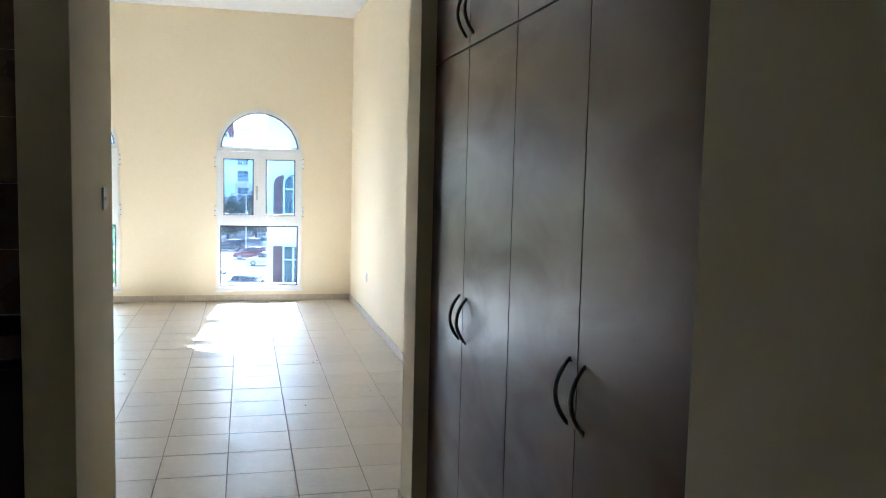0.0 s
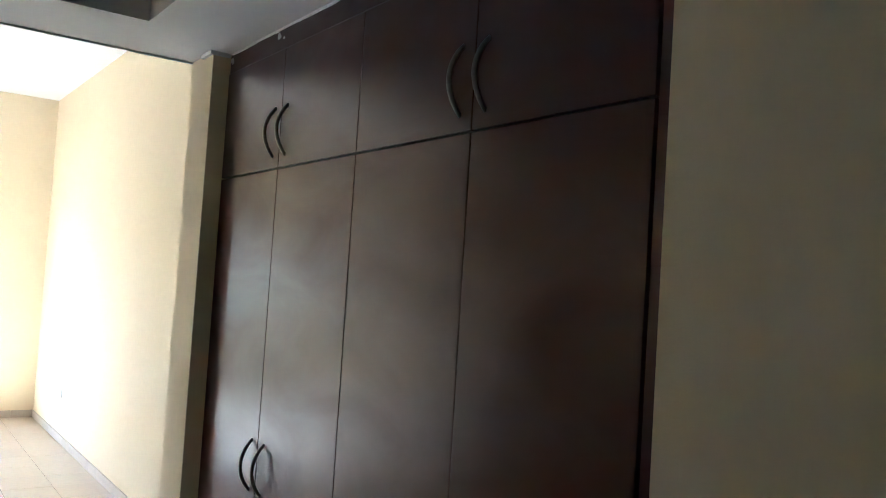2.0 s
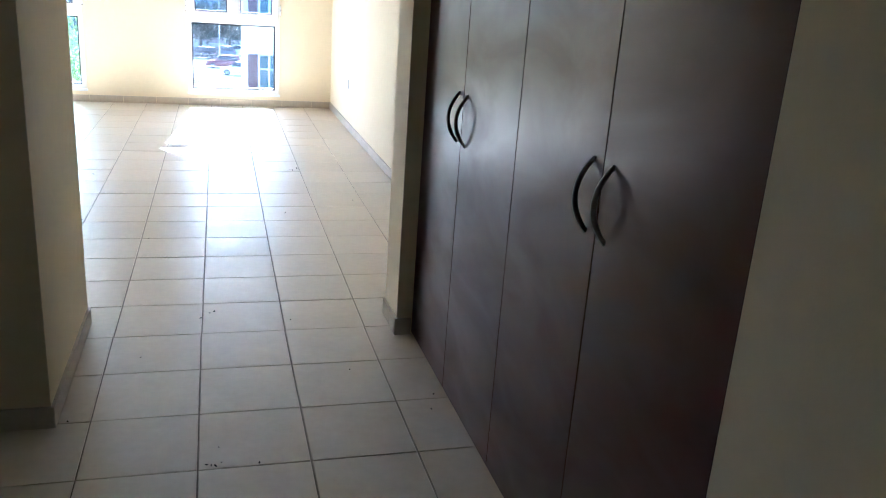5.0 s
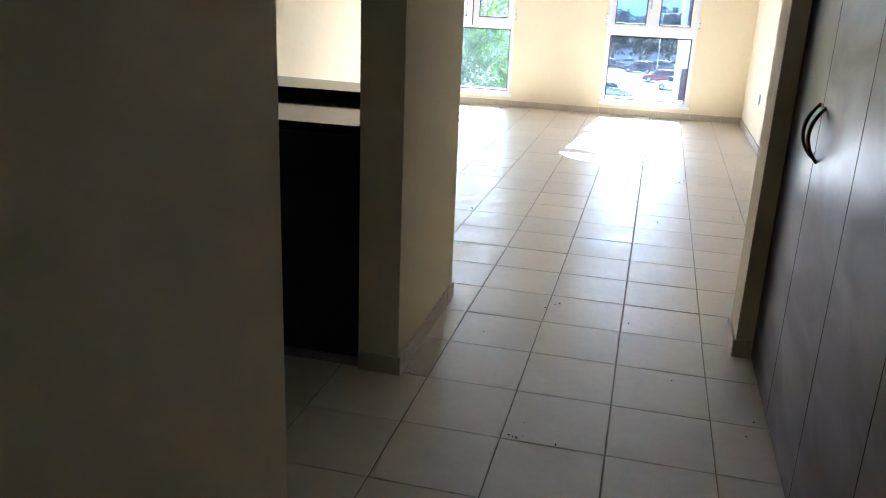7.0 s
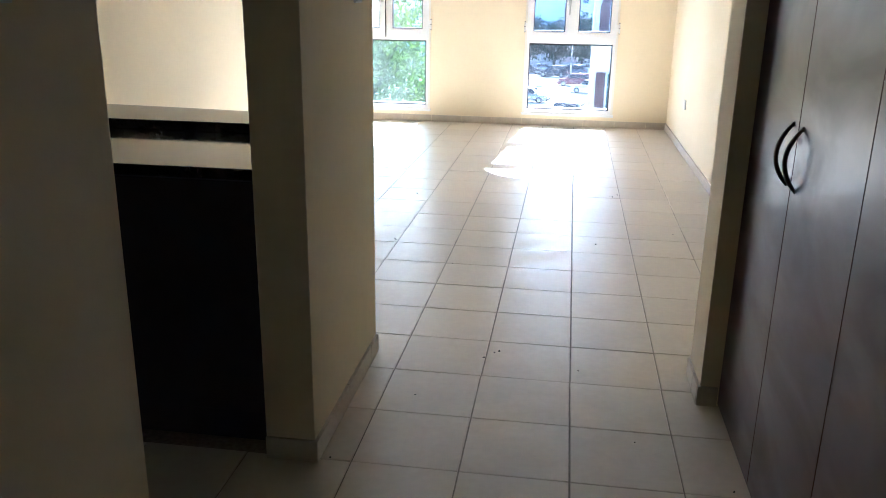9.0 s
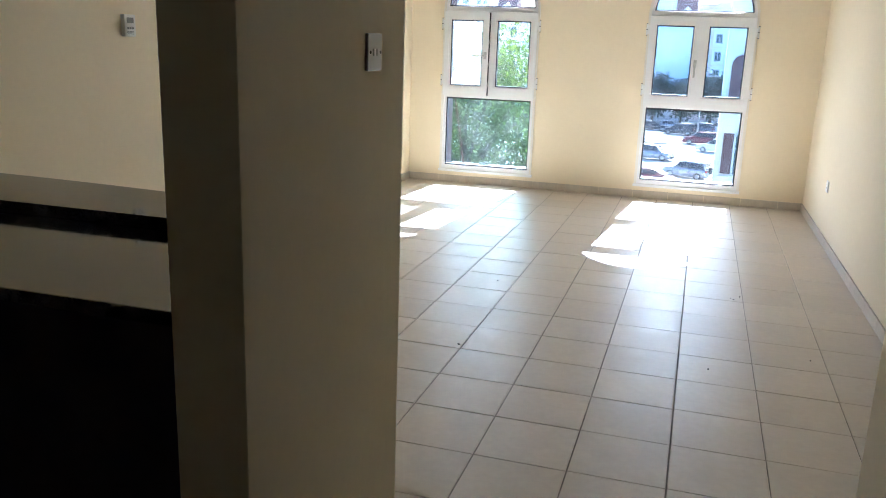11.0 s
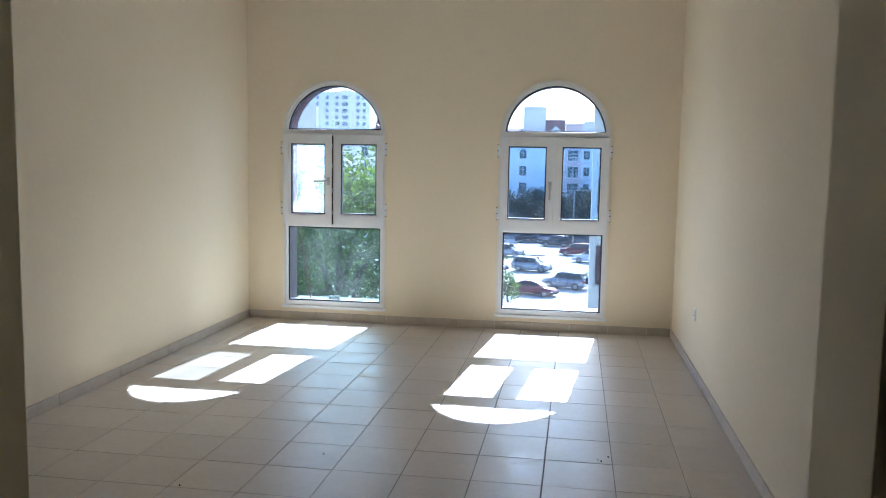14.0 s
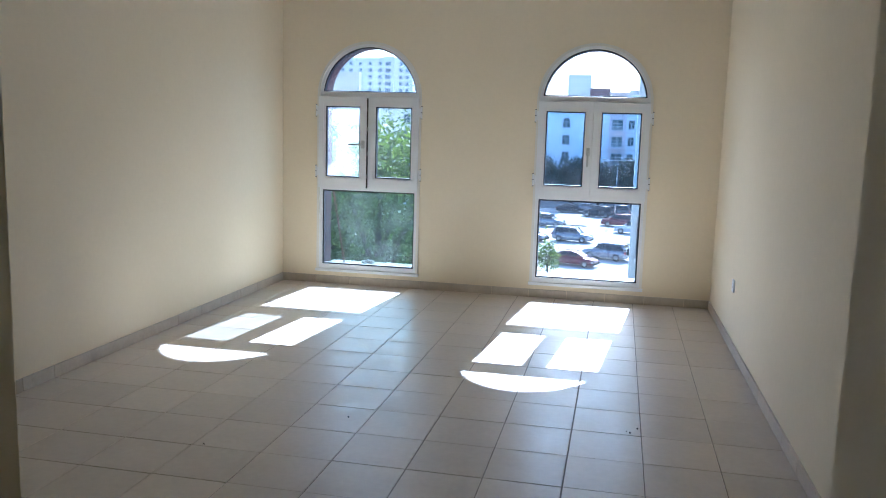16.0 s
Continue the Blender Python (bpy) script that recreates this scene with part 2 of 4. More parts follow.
# ---- plan, metres ----
ROOM_L, ROOM_R = -2.857, 1.014        # living room walls
LEFT_SKEW = 0.003                     # the left wall opens slightly towards the kitchen
ROOM_TOP, HALL_TOP = 3.285, 2.44
EDGE = -6.056                         # where the low hall ceiling ends
HALL_L, HALL_R = -0.775, 0.452
PIER_Y0, PIER_Y1, PIER_X = -6.88, -6.05, -0.93
NEAR_END = -7.837
BACK = -13.6
WARD_X, WARD_Y0, WARD_Y1 = 0.517, -8.45, -6.294
WIN_C = (-2.033, -0.042)
WIN_HALF, WIN_SILL, WIN_SPRING = 0.467, 0.135, 1.72


# ---- structure ----
def window_wall():
    bm = bmesh.new()
    y0, y1 = 0.0, 0.26
    xs = [ROOM_L - 0.3, WIN_C[0] - WIN_HALF, WIN_C[0] + WIN_HALF, WIN_C[1] - WIN_HALF, WIN_C[1] + WIN_HALF, ROOM_R + 0.3]
    for i in (0, 2, 4):
        prism_y(bm, [(xs[i], -0.2), (xs[i + 1], -0.2), (xs[i + 1], ROOM_TOP + 0.2), (xs[i], ROOM_TOP + 0.2)], y0, y1)
    for c in WIN_C:
        prism_y(bm, [(c - WIN_HALF, -0.2), (c + WIN_HALF, -0.2), (c + WIN_HALF, WIN_SILL), (c - WIN_HALF, WIN_SILL)], y0, y1)
        arc = [(c + WIN_HALF * math.cos(a), WIN_SPRING + WIN_HALF * math.sin(a)) for a in np.linspace(0, math.pi, 29)]
        for p, q in zip(arc, arc[1:]):
            prism_y(bm, [q, p, (p[0], ROOM_TOP + 0.2), (q[0], ROOM_TOP + 0.2)], y0, y1)
    bmesh.ops.recalc_face_normals(bm, faces=bm.faces[:])
    return structure("wall_north", bm, M["wall"], "cream painted wall with two tall arched window openings")


def left_x(y):
    return ROOM_L + LEFT_SKEW * y if y > -3.5 else ROOM_L - LEFT_SKEW * 3.5


window_wall()
bm = bmesh.new()
a = [(left_x(0), 0), (left_x(-3.5), -3.5), (left_x(-3.5), BACK), (left_x(-3.5) - 0.25, BACK), (left_x(0) - 0.25, 0)]
lo, hi = [bm.verts.new((x, y, -0.2)) for x, y in a], [bm.verts.new((x, y, ROOM_TOP + 0.2)) for x, y in a]
bm.faces.new(lo), bm.faces.new(hi[::-1])
for i in range(5):
    bm.faces.new((lo[i], hi[i], hi[(i + 1) % 5], lo[(i + 1) % 5]))
bmesh.ops.recalc_face_normals(bm, faces=bm.faces[:])
structure("wall_west", bm, M["wall"], "long cream painted wall lit from the windows")
structure("wall_east", boxes((ROOM_R, ROOM_R + 0.25, BACK, 0, -0.2, ROOM_TOP + 0.2)), M["wall"], "long cream painted wall beside the windows")
structure("wall_stub", boxes((HALL_R, ROOM_R, WARD_Y1, EDGE, -0.1, HALL_TOP), bevel=0.003), M["wall"], "short cream wall end beside the wardrobe")
structure("wall_hall_east", boxes((HALL_R, ROOM_R, BACK, WARD_Y0, -0.1, HALL_TOP), bevel=0.003), M["wall"], "cream painted hall wall next to the wardrobe")
structure("wall_hall_west", boxes((HALL_L - 0.13, HALL_L, BACK, NEAR_END, -0.1, HALL_TOP), bevel=0.003), M["wall"], "cream painted hall wall before the kitchen opening")
# unseen closing wall, kept far back so less light bounces into the hall
structure("wall_south", boxes((ROOM_L - 0.4, ROOM_R + 0.3, BACK - 0.2, BACK, -0.2, ROOM_TOP + 0.2)), M["wall"], "plain cream painted wall added out of view to close the hall")
structure("wall_pier", boxes((PIER_X, HALL_L, PIER_Y0, PIER_Y1, -0.1, HALL_TOP), (-1.165, PIER_X - 0.002, -6.22, PIER_Y1, -0.1, HALL_TOP), bevel=0.003),
          M["wall"], "cream painted pier between the hall and the kitchen counter")
structure("wall_half_kitchen", boxes((left_x(-6), -1.168, -6.18, PIER_Y1, -0.1, 0.897)), M["wall"], "low cream wall under the breakfast counter")

# brown wall tiles on the kitchen side of the pier
for tx0, tx1 in ((-1.164, -1.050), (-1.048, -0.933)):
    tz = 0.94
    while tz < HALL_TOP - 0.02:
        top = min(tz + 0.248, HALL_TOP - 0.002)
        part("wall_tile", boxes((tx0, tx1, -6.228, -6.2215, tz, top), bevel=0.001), M["kitchen_tile"], bpy.data.objects["wall_pier"], "brown kitchen wall tile")
        tz += 0.25

# ceilings
structure("ceiling", boxes((ROOM_L - 0.3, ROOM_R + 0.2, EDGE, 0, ROOM_TOP, ROOM_TOP + 0.15)), M["ceiling"], "high white painted ceiling of the living room")
RX0, RX1, RY0, RY1 = -0.48, 0.16, -9.1, -6.485
bm = boxes((ROOM_L - 0.3, RX0, BACK, EDGE, HALL_TOP, HALL_TOP + 0.09), (RX1, ROOM_R + 0.2, BACK, EDGE, HALL_TOP, HALL_TOP + 0.09),
           (RX0, RX1, BACK, RY0, HALL_TOP, HALL_TOP + 0.09), (RX0, RX1, RY1, EDGE, HALL_TOP, HALL_TOP + 0.09),
           (ROOM_L - 0.3, ROOM_R + 0.2, BACK, EDGE, HALL_TOP + 0.09, HALL_TOP + 0.2))
structure("ceiling_hall", bm, M["ceiling"], "low white plasterboard hall ceiling with a recessed tray")
structure("wall_fascia", boxes((ROOM_L - 0.3, ROOM_R + 0.2, EDGE - 0.12, EDGE, HALL_TOP + 0.2, ROOM_TOP + 0.15)), M["wall"], "cream fascia above the low hall ceiling")

# floor: a bed of grout, tiles laid on it at the end of the file
# unseen dark wall, added to cut the kitchen's bounce light on the pier
structure("wall_kitchen", boxes((ROOM_L - 0.02, HALL_L - 0.131, -9.4, -9.25, -0.1, HALL_TOP - 0.002)), M["kitchen_tile"], "unseen brown wall added to keep bounce light off the pier")
part("corner_bead", boxes((ROOM_L - 0.02, ROOM_R, EDGE - 0.006, EDGE + 0.004, HALL_TOP - 0.007, HALL_TOP - 0.0005)), M["ceiling"], bpy.data.objects["ceiling_hall"], "thin plaster corner bead")
part("corner_bead", boxes((HALL_R - 0.014, WARD_X - 0.002, WARD_Y1 - 0.012, WARD_Y1 + 0.10, HALL_TOP - 0.014, HALL_TOP - 0.0005)), M["ceiling"], bpy.data.objects["ceiling_hall"], "thin plaster corner bead")
floor = structure("floor", boxes((ROOM_L - 0.3, ROOM_R + 0.2, BACK, 0.0, -0.2, -0.003)), M["grout"], "beige ceramic tiled floor with brown joints")


# ---- windows ----
def arch_window(index, cx, left_pane, right_pane, low_pane, ajar, handle_flat):
    w = thing("window_%d" % index, (cx, 0, WIN_SILL), "tall white arched window with two casements and a fixed lower pane", "window", "living room windows", "structure")

    def add(name, bm, material, label="", parent=w):
        ob = part(name, bm, material, None, label)
        bmesh_shift = Matrix.Translation((-cx, 0, -WIN_SILL)) if parent is w else Matrix.Translation((0, 0, 0))
        ob.data.transform(bmesh_shift)
        ob.parent = parent
        return ob

    zs = WIN_SPRING
    # fixed frame round the opening, with a flat trim on the wall
    add("window_frame", band_y(bmesh.new(), arch_line(cx, WIN_HALF - 0.001, WIN_SILL + 0.001, zs), arch_line(cx, 0.4375, 0.178, zs), 0.004, 0.075), M["upvc"])
    add("window_trim", band_y(bmesh.new(), arch_line(cx, 0.486, 0.120, zs), arch_line(cx, WIN_HALF - 0.004, 0.139, zs), -0.010, -0.001), M["trim"])
    add("window_sill", boxes((cx - 0.494, cx + 0.494, -0.022, 0.004, 0.112, 0.138), bevel=0.004), M["upvc"])
    add("gasket", band_y(bmesh.new(), [(cx + 0.4374, 0.1781), (cx + 0.4374, 0.8719), (cx - 0.4374, 0.8719), (cx - 0.4374, 0.1781)],
                         [(cx + 0.4255, 0.190), (cx + 0.4255, 0.860), (cx - 0.4255, 0.860), (cx - 0.4255, 0.190)], 0.022, 0.062), M["gasket"])
    add("gasket", band_y(bmesh.new(), arch_line(cx, 0.4373, 1.761, zs + 0.001), arch_line(cx, 0.4265, 1.770, zs + 0.001), 0.018, 0.064), M["gasket"])
    add("transom", boxes((cx - 0.437, cx + 0.437, 0.006, 0.072, 0.872, 0.892), bevel=0.002), M["upvc"])
    add("transom", boxes((cx - 0.463, cx + 0.463, -0.004, 0.072, 1.717, 1.761), bevel=0.003), M["upvc"])
    for name, rect, material in (("pane", (cx - 0.4365, cx + 0.4365, 0.048, 0.052, 0.179, 0.871), low_pane),):
        add(name, boxes(rect), material).visible_shadow = False
    bm = bmesh.new()
    prism_y(bm, arch_line(cx, 0.437, 1.762, zs)[1:-1], 0.046, 0.050)
    add("pane", bm, M["glass"]).visible_shadow = False
    add("mullion", boxes((cx - 0.028, cx + 0.028, 0.046, 0.074, 0.892, 1.717)), M["upvc"])
    # casements
    for side, pane, swing in ((-1, left_pane, ajar), (1, right_pane, 0.0)):
        x_h, x_m = side * 0.467, side * 0.0015
        hinge = thing("casement", (x_h, -0.012, 0), "", "")
        hinge.parent = w
        hinge.rotation_euler = (0, 0, radians(swing))
        hinge.name = "casement"
        lo_x, hi_x = sorted((0.0, x_m - x_h))
        z0, z1 = 0.893 - WIN_SILL, 1.715 - WIN_SILL
        g0, g1 = lo_x + 0.066, hi_x - 0.066
        gz0, gz1 = 0.994 - WIN_SILL, 1.632 - WIN_SILL
        o = [(hi_x, z0), (hi_x, z1), (lo_x, z1), (lo_x, z0)]
        i = [(g1, gz0), (g1, gz1), (g0, gz1), (g0, gz0)]
        mid = [(g1 + 0.02, gz0 - 0.02), (g1 + 0.02, gz1 + 0.02), (g0 - 0.02, gz1 + 0.02), (g0 - 0.02, gz0 - 0.02)]
        bm = band_y(bmesh.new(), o, mid, -0.012, 0.055)
        band_y(bm, mid, i, -0.004, 0.053)
        sash = add("sash", bm, M["upvc"], "", hinge)
        add("glazing_bead", boxes((g0 - 0.022, g1 + 0.022, -0.016, -0.0045, gz0 - 0.024, gz0 - 0.012), (g0 - 0.022, g1 + 0.022, -0.014, -0.0045, gz1 + 0.014, gz1 + 0.022)), M["upvc"], "", hinge)
        j = [(g1 - 0.010, gz0 + 0.010), (g1 - 0.010, gz1 - 0.010), (g0 + 0.010, gz1 - 0.010), (g0 + 0.010, gz0 + 0.010)]
        add("gasket", band_y(bmesh.new(), [(a - 0.0002, b) for a, b in i], j, 0.004, 0.05), M["gasket"], "", hinge)
        add("pane", boxes((g0 + 0.001, g1 - 0.001, 0.024, 0.028, gz0 + 0.001, gz1 - 0.001)), pane, "", hinge).visible_shadow = bool(swing)
        for hz in (0.99, 1.54):
            bm = bmesh.new()
            tube(bm, [(cx + side * 0.491, -0.020, hz), (cx + side * 0.491, -0.020, hz + 0.10)], 0.0065, 10)
            box(bm, *sorted((cx + side * 0.468, cx + side * 0.489)), -0.019, -0.0125, hz + 0.012, hz + 0.088)
            for cz in (hz - 0.006, hz + 0.048, hz + 0.1005):
                add("hinge_cap", tube(bmesh.new(), [(cx + side * 0.491, -0.020, cz), (cx + side * 0.491, -0.020, cz + 0.0055)], 0.0072, 10), M["grey_plastic"], "dark hinge cap")
            add("hinge", bm, M["upvc"])
        if side < 0 and ajar:
            # black strip stands in for the shade inside the open gap
            bm = boxes((hi_x + 0.0002, hi_x + 0.0022, -0.011, 0.05, z0 + 0.01, z1 - 0.01))
            add("gap_shade", bm, M["gasket"], "black strip for the dark gap along the open casement edge", hinge)
            for kz in (0.10, 0.30, 0.52, 0.70):
                add("lock_cam", boxes((hi_x + 0.002, hi_x + 0.006, 0.0, 0.03, z0 + kz, z0 + kz + 0.035)), M["steel"], "", hinge)
        if side < 0:
            hx = hi_x - 0.030
            bm = boxes((hx - 0.014, hx + 0.014, -0.026, -0.0125, 0.385 + 0.74, 0.455 + 0.74), bevel=0.003)
            hz = 1.16
            if handle_flat:
                tube(bm, [(hx, -0.024, hz), (hx, -0.055, hz), (hx - 0.02, -0.060, hz), (hx - 0.125, -0.060, hz - 0.003)], 0.0085, 10)
            else:
                tube(bm, [(hx, -0.024, hz), (hx, -0.055, hz), (hx, -0.060, hz - 0.02), (hx, -0.060, hz - 0.125)], 0.0085, 10)
            add("handle", bm, M["window_lever"], "grey metal lever handle", hinge)
    # outside: painted timber lining and stone sill
    add("outer_lining", band_y(bmesh.new(), arch_line(cx, 0.466, 0.136, zs), arch_line(cx, 0.440, 0.152, zs), 0.080, 0.262), M["burgundy"], "burgundy painted timber lining")
    add("outer_sill", boxes((cx - 0.437, cx + 0.437, 0.082, 0.33, 0.1545, 0.168), bevel=0.003), M["sill_stone"], "sunlit pale stone outer sill")
    return w


arch_window(1, WIN_C[0], M["dusty_glass"], M["glass"], M["smudged_glass"], -4.0, True)
arch_window(2, WIN_C[1], M["blue_glass"], M["blue_glass"], M["glass"], 0.0, False)


# ---- wardrobe ----
def bow_handle(name, parent, x, y, z, half=0.084, reach=0.037):
    """Thin bow that springs out of the door."""
    s = np.linspace(-1, 1, 15)
    pts = [(x - reach * (1 - k * k) + 0.001, y, z + half * k) for k in s]
    bm = tube(bmesh.new(), pts, 0.0066, 8, [0.62 + 0.38 * (1 - k ** 4) for k in s])
    for e in (-1, 1):
        tube(bm, [(x, y, z + e * (half - 0.006)), (x - 0.004, y, z + e * (half - 0.007))], 0.0052, 8)
    return part(name, bm, M["bronze"], parent, "dark bronze bow handle", True)


ward = thing("wardrobe", (0, 0, 0), "dark brown built-in wardrobe with tall and upper doors, closed", "wardrobe")
part("carcass", boxes((WARD_X + 0.022, ROOM_R - 0.004, WARD_Y0 + 0.004, WARD_Y1 - 0.004, 0.0, HALL_TOP - 0.003)), M["wenge_frame"], ward)
part("top_filler", boxes((WARD_X + 0.003, WARD_X + 0.020, WARD_Y0 + 0.006, WARD_Y1 - 0.006, 2.366, HALL_TOP - 0.004), bevel=0.001), M["wenge"], ward)
part("side_filler", boxes((WARD_X + 0.003, WARD_X + 0.020, WARD_Y0 + 0.006, -8.373, 0.0, 2.363), bevel=0.001), M["wenge"], ward)
DOOR_EDGES = [-6.298, -6.809, -7.325, -7.846, -8.369]
for i in range(4):
    d1, d0 = DOOR_EDGES[i], DOOR_EDGES[i + 1]
    for z0, z1, hz in ((0.012, 1.960, 0.992), (1.966, 2.362, 2.086)):
        g = 0.0022 if i != 1 else 0.0018
        door = part("door", boxes((WARD_X, WARD_X + 0.018, d0 + g, d1 - g, z0, z1), bevel=0.0012), M["wenge"], ward)
        hy = (d0 + 0.047) if i in (0, 2) else (d1 - 0.047)
        bow_handle("handle", door, WARD_X, hy, hz)

# white filler left along the ceiling joint of the wardrobe
rng = random.Random(5)


def filler_blob(y, z, size):
    bm = bmesh.new()
    bmesh.ops.create_icosphere(bm, subdivisions=2, radius=size)
    for v in bm.verts:
        v.co *= 0.85 + 0.9 * noise.noise(v.co * (0.9 / size) + Vector((y * 7, 0, 0)))
        v.co.x *= 0.35
        v.co += Vector((WARD_X + 0.004, y, z))
    part("filler_blob", bm, M["ceiling"], ward, "lump of white filler")


filler_blob(-6.318, HALL_TOP - 0.03, 0.017)
filler_blob(-6.745, HALL_TOP - 0.022, 0.014)
filler_blob(-6.78, HALL_TOP - 0.035, 0.007)
bead = []
y = WARD_Y1 - 0.03
while y > WARD_Y0 + 0.05:
    step = rng.uniform(0.02, 0.06)
    h = rng.uniform(0.001, 0.0045)
    bead.append((WARD_X - 0.0015, WARD_X + 0.004, y - step, y - 0.0005, HALL_TOP - 0.0045 - h, HALL_TOP - 0.0005))
    y -= step
part("sealant_bead", boxes(*bead), M["ceiling"], ward, "uneven white sealant bead")

# ---- kitchen ----
KX0 = left_x(-6) + 0.004
counter = thing("kitchen_worktop", (-1.9, -6.3, 0.87), "black polished granite worktop with a raised back ledge", "worktop")
counter.location = (0, 0, 0)
part("slab", boxes((KX0, PIER_X - 0.004, -6.845, -6.224, 0.868, 0.9), bevel=0.004), M["granite"], counter)
bm = bmesh.new()
front, back = [], []
for k in np.linspace(0, 1, 15):
    x = -1.170 + (KX0 + 1.170) * k
    front.append((x, -6.28))
    back.append((x, -6.02 + 0.10 * math.sin(math.pi * min(1, 0.05 + k * 0.62))))
vs = [[bm.verts.new((x, y, z)) for x, y in line] for line, z in ((front, 0.903), (back, 0.903), (back, 0.936), (front, 0.936))]
for i in range(14):
    for r in range(4):
        bm.faces.new((vs[r][i], vs[r][i + 1], vs[(r + 1) % 4][i + 1], vs[(r + 1) % 4][i]))
for i in (0, 14):
    bm.faces.new([vs[r][i] for r in range(4)])
box(bm, -1.168, PIER_X - 0.004, -6.28, -6.224, 0.903, 0.936)
bmesh.ops.recalc_face_normals(bm, faces=bm.faces[:])
part("ledge", bm, M["granite"], counter, "raised granite ledge with a bowed edge")
for i in range(3):
    a1 = PIER_X - 0.006 - i * 0.62
    a0 = max(a1 - 0.616, KX0)
    cab = thing("base_cabinet", (a0, -6.05, 0), "black kitchen base cabinet under the granite worktop", "cabinet", "kitchen base cabinets")
    cab.location = (0, 0, 0)
    part("body", boxes((a0, a1, -6.79, -6.19, 0.0, 0.866)), M["cabinet"], cab)
    part("door", boxes((a0 + 0.002, a1 - 0.002, -6.810, -6.792, 0.11, 0.855), bevel=0.002), M["cabinet"], cab)


# ---- switches and sockets ----
def wall_plate(name, label, x, y, z, facing, switches=2):
    """86 mm plate on a wall that faces +x (facing 1) or -x (-1)."""
    p = thing(name, (x, y, z), label, "light switch" if switches else "socket")
    f = facing

    def fx(a, b):
        return tuple(sorted((f * a, f * b)))
    part("plate", boxes((*fx(0.001, 0.010), -0.043, 0.043, -0.043, 0.043), bevel=0.003), M["switch"], p)
    if switches:
        for k in range(switches):
            c = (k - (switches - 1) / 2) * 0.022
            part("rocker", boxes((*fx(0.009, 0.0145), c - 0.0065, c + 0.0065, -0.0085, 0.0085), bevel=0.0028), M["switch"], p)
        for c in (-0.031, 0.031):
            bm = tube(bmesh.new(), [(f * 0.009, c, 0), (f * 0.0115, c, 0)], 0.0038, 10)
            part("screw", bm, M["grey_plastic"], p, "dark screw head")
    else:
        for a, b in ((0.0, 0.014), (-0.011, -0.010), (0.011, -0.010)):
            part("slot", boxes((*fx(0.0085, 0.0106), a - 0.003, a + 0.003, b - 0.004, b + 0.004)), M["grey_plastic"], p)
    return p


wall_plate("light_switch", "white double light switch on the cream pier", HALL_L, -6.28, 1.391, 1)
wall_plate("light_switch", "white light switch on the hall wall", HALL_L, -8.085, 1.410, 1)
wall_plate("light_switch", "white light switch on the hall wall", HALL_L, -8.346, 1.400, 1)
wall_plate("wall_socket", "white wall socket low on the cream wall", ROOM_R, -1.284, 0.434, -1, 0)

# thermostat on the west wall
th = thing("thermostat", (left_x(-4.4), -4.44, 1.444), "white air conditioning thermostat with a grey display", "thermostat")
part("housing", boxes((0.001, 0.026, -0.043, 0.043, -0.055, 0.055), bevel=0.004), M["switch"], th)
part("display", boxes((0.0255, 0.0275, -0.026, 0.026, 0.012, 0.040)), M["grey_plastic"], th)
for a in (-0.018, 0.0, 0.018):
    part("button", boxes((0.0255, 0.029, a - 0.006, a + 0.006, -0.018, -0.008), bevel=0.001), M["grey_plastic"], th)
part("grille", boxes(*[(0.0255, 0.0272, -0.026, 0.026, -0.043 + 0.006 * k, -0.040 + 0.006 * k) for k in range(3)]), M["grey_plastic"], th)

# ceiling lamp
lamp = thing("ceiling_light", (-1.02, -1.31, ROOM_TOP), "round flush ceiling light with frosted bowl and bronze ring, off", "ceiling light")
part("ring", lathe(bmesh.new(), [(0.13, -0.001), (0.175, -0.004), (0.205, -0.020), (0.205, -0.034), (0.190, -0.044), (0.172, -0.040), (0.150, -0.022)], 0, 0), M["bronze"], lamp, "dark bronze ring", True)
part("bowl", lathe(bmesh.new(), [(0.172, -0.030), (0.165, -0.048), (0.140, -0.066), (0.095, -0.080), (0.045, -0.087), (0.004, -0.089)], 0, 0), M["frosted"], lamp, "frosted glass bowl", True)

# paint flecks and grit left on the floor
rng = random.Random(7)
grit = bmesh.new()
for gx, gy, size in ((-0.282, -5.975, 5), (-0.30, -5.99, 4), (-0.337, -6.042, 5), (-0.308, -7.172, 5), (-0.295, -7.178, 4), (-0.282, -7.182, 5), (-0.265, -7.165, 3),
                     (-0.155, -7.185, 4), (0.033, -6.10, 4), (0.478, -6.834, 4), (0.444, -6.938, 4), (-1.008, -4.523, 8), (0.339, -3.14, 6), (0.302, -3.207, 6), (0.285, -3.19, 4),
                     (-1.084, -3.382, 7), (-0.736, -6.855, 4), (-0.272, -7.078, 3), (-0.55, -6.40, 3), (0.21, -6.6, 3), (0.15, -4.4, 5), (-0.62, -4.9, 4), (-1.6, -3.9, 5), (0.62, -4.1, 5)):
    s = size * 0.001
    m = Matrix.Translation((gx, gy, s * 0.3)) @ Euler((rng.uniform(0, 6), rng.uniform(0, 6), rng.uniform(0, 6))).to_matrix().to_4x4() @ Matrix.Diagonal((s * 1.3, s * 0.8, s * 0.45, 1))
    bmesh.ops.create_icosphere(grit, subdivisions=1, radius=1.0, matrix=m)
tagged(part("floor_grit", grit, M["gasket"]), "dark grit and paint flecks scattered on the tiles", "grit", kind="stuff")


